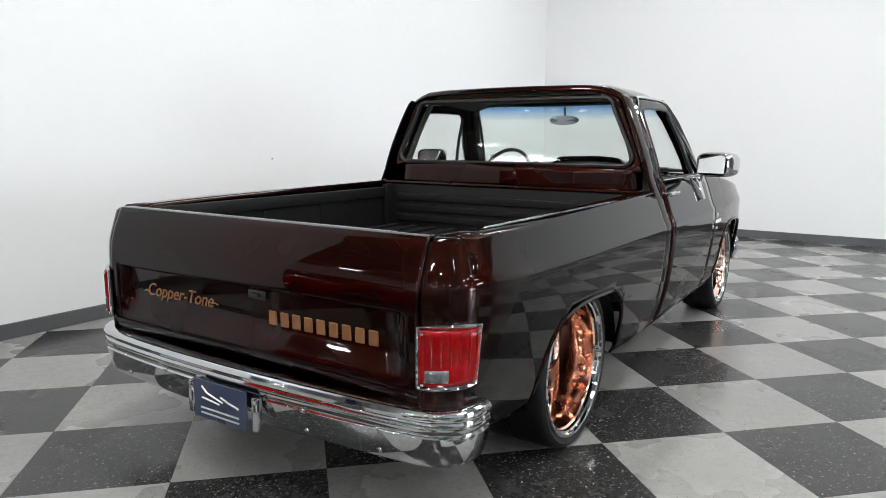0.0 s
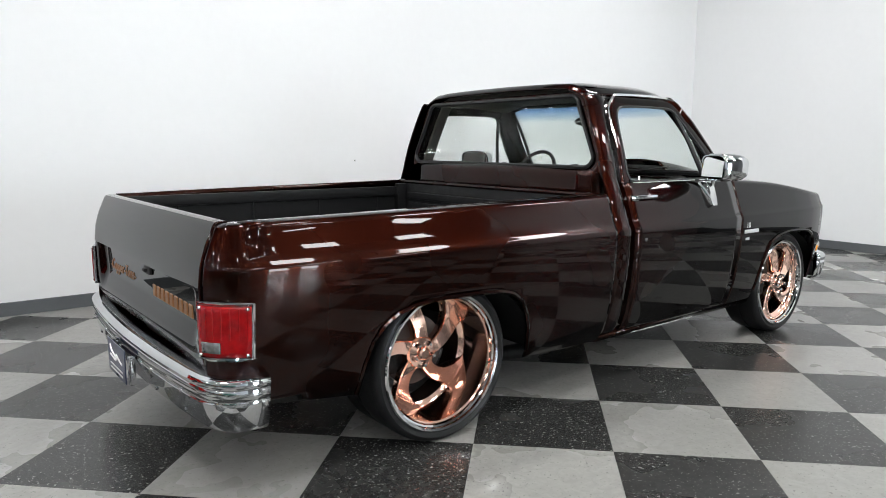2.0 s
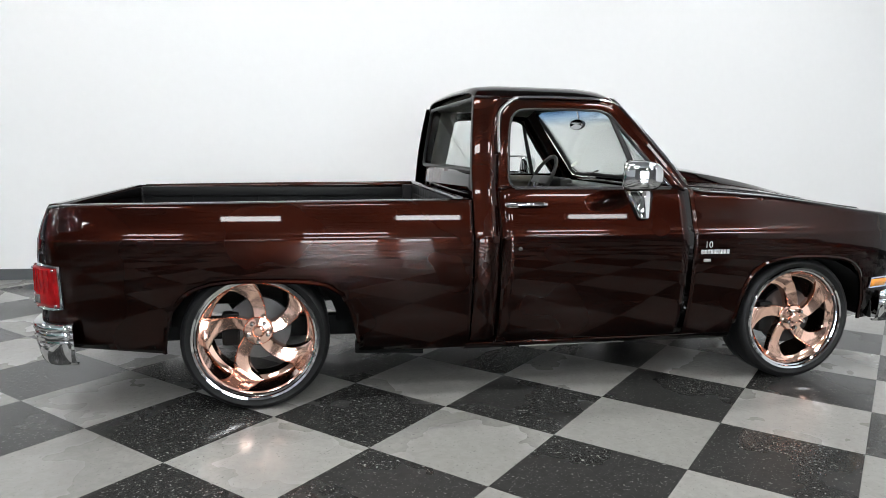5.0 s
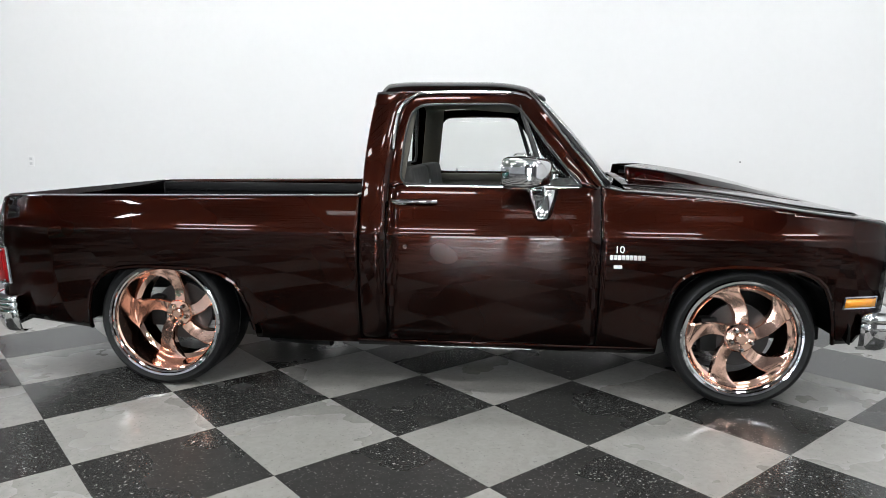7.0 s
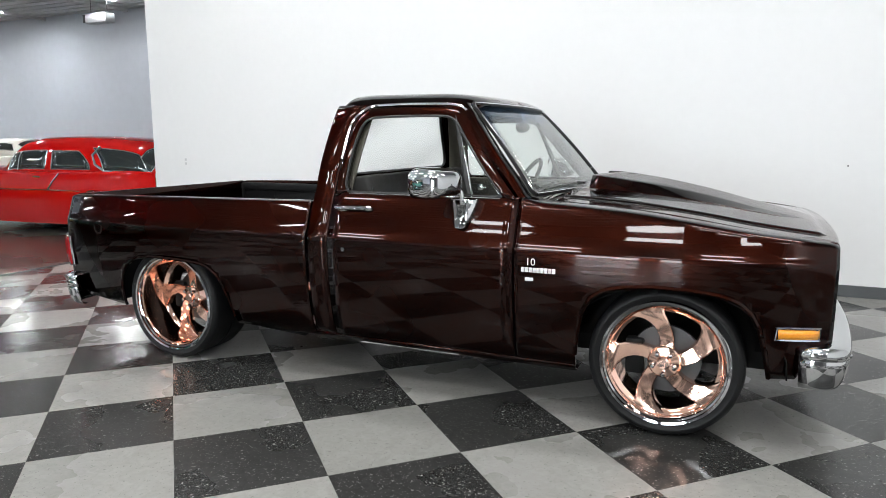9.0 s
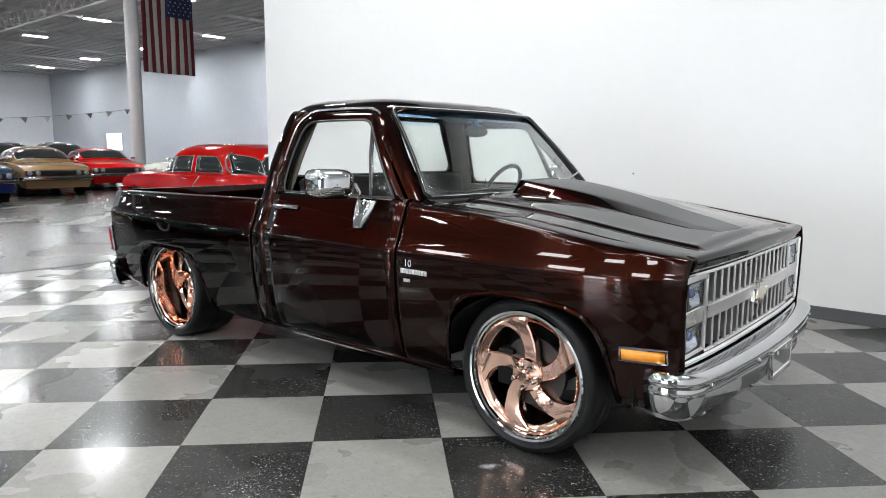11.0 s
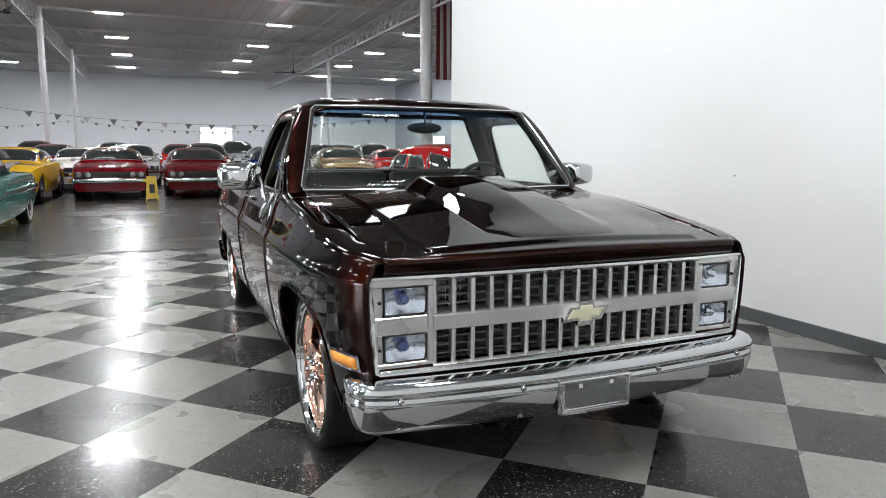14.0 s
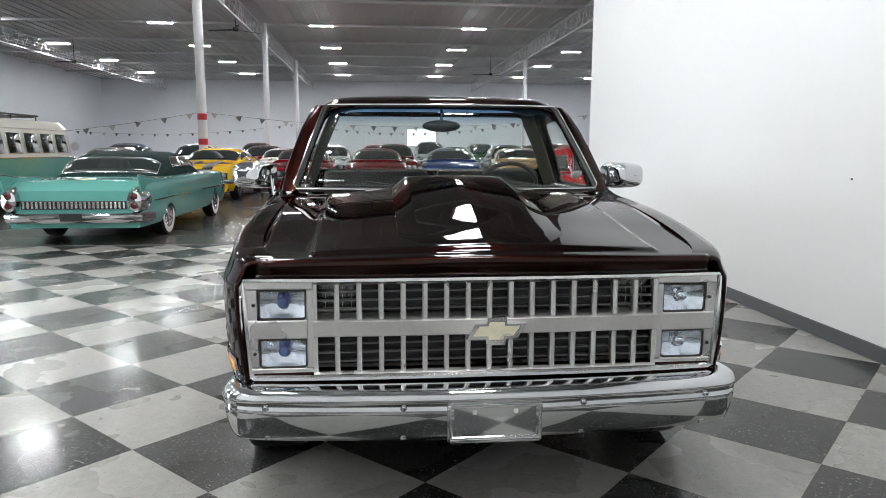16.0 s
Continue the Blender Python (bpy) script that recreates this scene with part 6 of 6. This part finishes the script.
for s in (-1, 1):
    fin = [(-2.93, 0.72), (-3.03, 1.0), (-2.98, 1.01), (-2.6, 0.96), (-2.0, 0.935), (-1.4, 0.91), (-1.4, 0.8)]
    part("tail_fin", prism_bm(fin, (s * 0.925, s * 0.95)), teal, conv)
    part("fin_trim", tube_bm([(x, s * 0.935, z + 0.008) for x, z in fin[1:6]], 0.011, 6), BRIGHT, conv)
    part("side_trim", tube_bm([(2.6, s * 0.985, 0.62), (-2.5, s * 0.99, 0.62)], 0.012, 6), BRIGHT, conv)
    pod = part("tail_lamp_pod", moved(spin_bm([(0.02, 0.12), (0.1, 0.1), (0.13, 0.02), (0.14, -0.2), (0.1, -0.4)], 20), Matrix.Translation((-2.9, s * 0.86, 0.64)) @ Matrix.Diagonal((1, 1, 1.5, 1)) @ pose(0, 0, 0, 0, 0, 90)), CHROME, conv, "chrome tail lamp pod")
    for z in (0.71, 0.58):
        part("tail_lens", moved(spin_bm([(0, 0.02), (0.035, 0.014), (0.05, 0)], 16), Matrix.Translation((-3.015, s * 0.86, z)) @ pose(0, 0, 0, 0, 0, 90)), DEEPRED, pod)
    for x in (-1.65, 1.65):
        car_wheel(conv, x, s * 0.94, 0.36, 0.22, True)
part("rear_bumper", join_bm(bumper_bm(bumper_plan([(-2.6, -1.0), (-2.8, -0.99), (-2.95, -0.93), (-3.02, -0.7), (-3.04, 0)], -1), [(-0.08, 0.46), (0.0, 0.47), (0.03, 0.44), (0.03, 0.38), (0.0, 0.33), (-0.06, 0.32)])), CHROME, conv)
rg = part("rear_grille", box_bm(-2.96, -2.91, -0.72, 0.72, 0.52, 0.64, 0.01), BLACK, conv)
for k in range(24):
    part("grille_stud", box_bm(-2.975, -2.955, -0.7 + 0.06 * k - 0.018, -0.7 + 0.06 * k + 0.018, 0.53, 0.63, 0.006, 1), BRIGHT, rg)
part("rear_plate", box_bm(-3.085, -3.065, -0.15, 0.15, 0.36, 0.47, 0.004, 1), BLACK, conv)
part("deck_emblem", tube_bm([(-2.45, -0.14, 0.94), (-2.6, 0, 0.935), (-2.45, 0.14, 0.94)], 0.012, 6), GOLD, conv)

# the two-tone van beyond it
van = thing("two_tone_van", "old teal and cream van with roof rack", "van", place=Matrix.Translation((-9.9, -8.72, 0.003)) @ pose(0, 0, 0, 0, 0, 180))
def van_shell(z0, z1, hw0, hw1, m, name, x0=-2.1, x1=2.1):
    rows = [[(x, s * w, z) for s, w, z in ((1, hw0 - t, z0), (1, hw1 - t, z1), (-1, hw1 - t, z1), (-1, hw0 - t, z0))] for x, t in ((x0, 0.12), (x0 + 0.08, 0.03), (x0 + 0.3, 0), (x1 - 0.3, 0), (x1 - 0.08, 0.04), (x1, 0.14))]
    bm = grid_bm(rows)
    bmesh.ops.holes_fill(bm, edges=[e for e in bm.edges if e.is_boundary])
    bmesh.ops.recalc_face_normals(bm, faces=bm.faces)
    return part(name, bm, m, van, bevel=0.02)
van_shell(0.35, 1.1, 0.86, 0.87, teal, "lower_body")
van_shell(1.1, 1.72, 0.865, 0.79, PAINTS["cream"], "upper_body")
van_shell(1.72, 1.92, 0.82, 0.62, PAINTS["cream"], "roof")
for s in (-1, 1):
    for k in range(5):
        x = -1.75 + 0.72 * k
        pane = grid_bm([[(x + a * 0.56, s * (0.872 - 0.055 * f), 1.2 + 0.42 * f) for a in (0, 1)] for f in (0, 1)])
        wn = part("van_window", pane, DARKGLASS, van, thick=0.012)
        part("window_trim", tube_bm([(x, s * 0.878, 1.2), (x + 0.56, s * 0.878, 1.2), (x + 0.56, s * 0.82, 1.62), (x, s * 0.82, 1.62)], 0.014, 6, True), BRIGHT, wn)
    for x in (-1.2, 1.2):
        car_wheel(van, x, s * 0.84, 0.33, 0.18, False)
    part("van_mirror", moved(spin_bm([(0, 0.02), (0.09, 0.015), (0.1, 0), (0, -0.03)], 16), Matrix.Translation((1.75, s * 1.02, 1.35)) @ pose(0, 0, 0, 0, 0, 90)), PAINTS["white"], van)
    part("belt_trim", tube_bm([(-2.05, s * 0.875, 1.1), (2.05, s * 0.875, 1.1)], 0.014, 6), BRIGHT, van)
rack = part("roof_rack", join_bm(tube_bm([(-1.6, -0.6, 2.02), (0.9, -0.6, 2.02), (0.9, 0.6, 2.02), (-1.6, 0.6, 2.02)], 0.02, 6, True), *[box_bm(-1.55, 0.88, y - 0.03, y + 0.03, 1.98, 2.0) for y in spread(-0.5, 0.5, 6)], *[tube_bm([(x, y, 1.84), (x, y, 2.02)], 0.015, 6) for x in (-1.5, -0.3, 0.8) for y in (-0.6, 0.6)]), DASH, van, "dark slatted roof rack")

# ---- vinyl floor tiles ----
def tile_mat(name, base, fleck, amount, mottle, rough):
    m = bpy.data.materials.new(name)
    m.use_nodes = True
    nt = m.node_tree
    b = nt.nodes["Principled BSDF"]
    geo, info = nt.nodes.new("ShaderNodeNewGeometry"), nt.nodes.new("ShaderNodeObjectInfo")
    n1, n2, n3 = (nt.nodes.new("ShaderNodeTexNoise") for _ in range(3))
    n1.inputs["Scale"].default_value, n1.inputs["Detail"].default_value, n1.inputs["Distortion"].default_value = 85, 1.0, 0.8
    n2.inputs["Scale"].default_value, n2.inputs["Detail"].default_value, n2.inputs["Distortion"].default_value = 22, 6, 1.2
    n3.inputs["Scale"].default_value, n3.inputs["Detail"].default_value = 1.3, 4
    for n in (n1, n2, n3):
        nt.links.new(geo.outputs["Position"], n.inputs["Vector"])
    ramp = nt.nodes.new("ShaderNodeValToRGB")
    ramp.color_ramp.elements[0].position, ramp.color_ramp.elements[1].position = amount, amount + 0.03
    ramp.color_ramp.elements[0].color, ramp.color_ramp.elements[1].color = (0, 0, 0, 1), (1, 1, 1, 1)
    nt.links.new(n1.outputs["Fac"], ramp.inputs[0])
    var = nt.nodes.new("ShaderNodeMapRange")
    var.inputs["From Min"].default_value, var.inputs["From Max"].default_value = 0.3, 0.7
    var.inputs["To Min"].default_value, var.inputs["To Max"].default_value = 1 - mottle, 1 + mottle
    nt.links.new(n2.outputs["Fac"], var.inputs["Value"])
    rnd = nt.nodes.new("ShaderNodeMapRange")
    rnd.inputs["To Min"].default_value, rnd.inputs["To Max"].default_value = 0.9, 1.1
    nt.links.new(info.outputs["Random"], rnd.inputs["Value"])
    mul = nt.nodes.new("ShaderNodeMath")
    mul.operation = "MULTIPLY"
    nt.links.new(var.outputs[0], mul.inputs[0])
    nt.links.new(rnd.outputs[0], mul.inputs[1])
    sc = nt.nodes.new("ShaderNodeVectorMath")
    sc.operation = "SCALE"
    sc.inputs[0].default_value = base
    nt.links.new(mul.outputs[0], sc.inputs["Scale"])
    mix = nt.nodes.new("ShaderNodeMixRGB")
    mix.inputs[2].default_value = (*fleck, 1)
    nt.links.new(ramp.outputs[0], mix.inputs[0])
    nt.links.new(sc.outputs[0], mix.inputs[1])
    nt.links.new(mix.outputs[0], b.inputs["Base Color"])
    gl = nt.nodes.new("ShaderNodeMapRange")
    gl.inputs["From Min"].default_value, gl.inputs["From Max"].default_value = 0.3, 0.7
    gl.inputs["To Min"].default_value, gl.inputs["To Max"].default_value = rough * 0.75, rough * 1.3
    nt.links.new(n3.outputs["Fac"], gl.inputs["Value"])
    nt.links.new(gl.outputs[0], b.inputs["Roughness"])
    bp = nt.nodes.new("ShaderNodeBump")
    b.inputs["Specular IOR Level"].default_value = 0.22
    b.inputs["Coat Weight"].default_value, b.inputs["Coat Roughness"].default_value = 0.14, 0.1
    bp.inputs["Strength"].default_value, bp.inputs["Distance"].default_value = 0.05, 0.002
    nt.links.new(n2.outputs["Fac"], bp.inputs["Height"])
    nt.links.new(bp.outputs[0], b.inputs["Normal"])
    return m


DARKTILE = tile_mat("black_flecked_vinyl", (0.026, 0.026, 0.025), (0.22, 0.22, 0.21), 0.665, 0.35, 0.26)
LIGHTTILE = tile_mat("grey_mottled_vinyl", (0.24, 0.235, 0.221), (0.14, 0.14, 0.13), 0.68, 0.1, 0.28)
TILE, TURN, ORIGIN = 0.5962, radians(-44.7), Vector((1.7719, -1.1062))
floor = structure("floor", box_bm(-3.9, 7.5, -32, 2.7, -0.0055, -0.0045), BASEGREY, "chequered vinyl tile studio floor")
shape = box_bm(-TILE / 2 + 0.0006, TILE / 2 - 0.0006, -TILE / 2 + 0.0006, TILE / 2 - 0.0006, -0.004, 0.0)
me_dark = mesh_of("tile", shape.copy(), DARKTILE, smooth=False)
me_light = mesh_of("tile", shape, LIGHTTILE, smooth=False)
rest = {0: [], 1: []}
ax, ay = Vector((math.cos(TURN), math.sin(TURN))), Vector((-math.sin(TURN), math.cos(TURN)))
for i in range(-40, 41):
    for j in range(-40, 41):
        c = ORIGIN + TILE * ((i + 0.5) * ax + (j + 0.5) * ay)
        line = -3.64
        if not (line - 0.45 < c.x < 7.95 and -14 < c.y < 3.1):
            continue
        odd = (i + j + 1) % 2
        if c.y > -4.9 and c.x > line - 0.4:
            ob = new("tile", me_dark if odd else me_light)
            ob.parent = floor
            ob.matrix_basis = Matrix.Translation((c.x, c.y, 0)) @ Matrix.Rotation(TURN, 4, "Z")
        else:
            rest[odd].append(c)
for odd, places in rest.items():
    vs, fs = [], []
    h = TILE / 2 - 0.0006
    for c in places:
        k = len(vs)
        vs += [(c.x + h * (a * ax.x + b * ay.x), c.y + h * (a * ax.y + b * ay.y), 0.0) for a, b in ((-1, -1), (1, -1), (1, 1), (-1, 1))]
        fs.append((k, k + 1, k + 2, k + 3))
    me = bpy.data.meshes.new("far_tiles")
    me.from_pydata(vs, [], fs)
    me.materials.append(DARKTILE if odd else LIGHTTILE)
    ob = new("far_tiles", me)
    ob.parent = floor
    tagged(ob, "far vinyl floor tiles", kind="stuff")
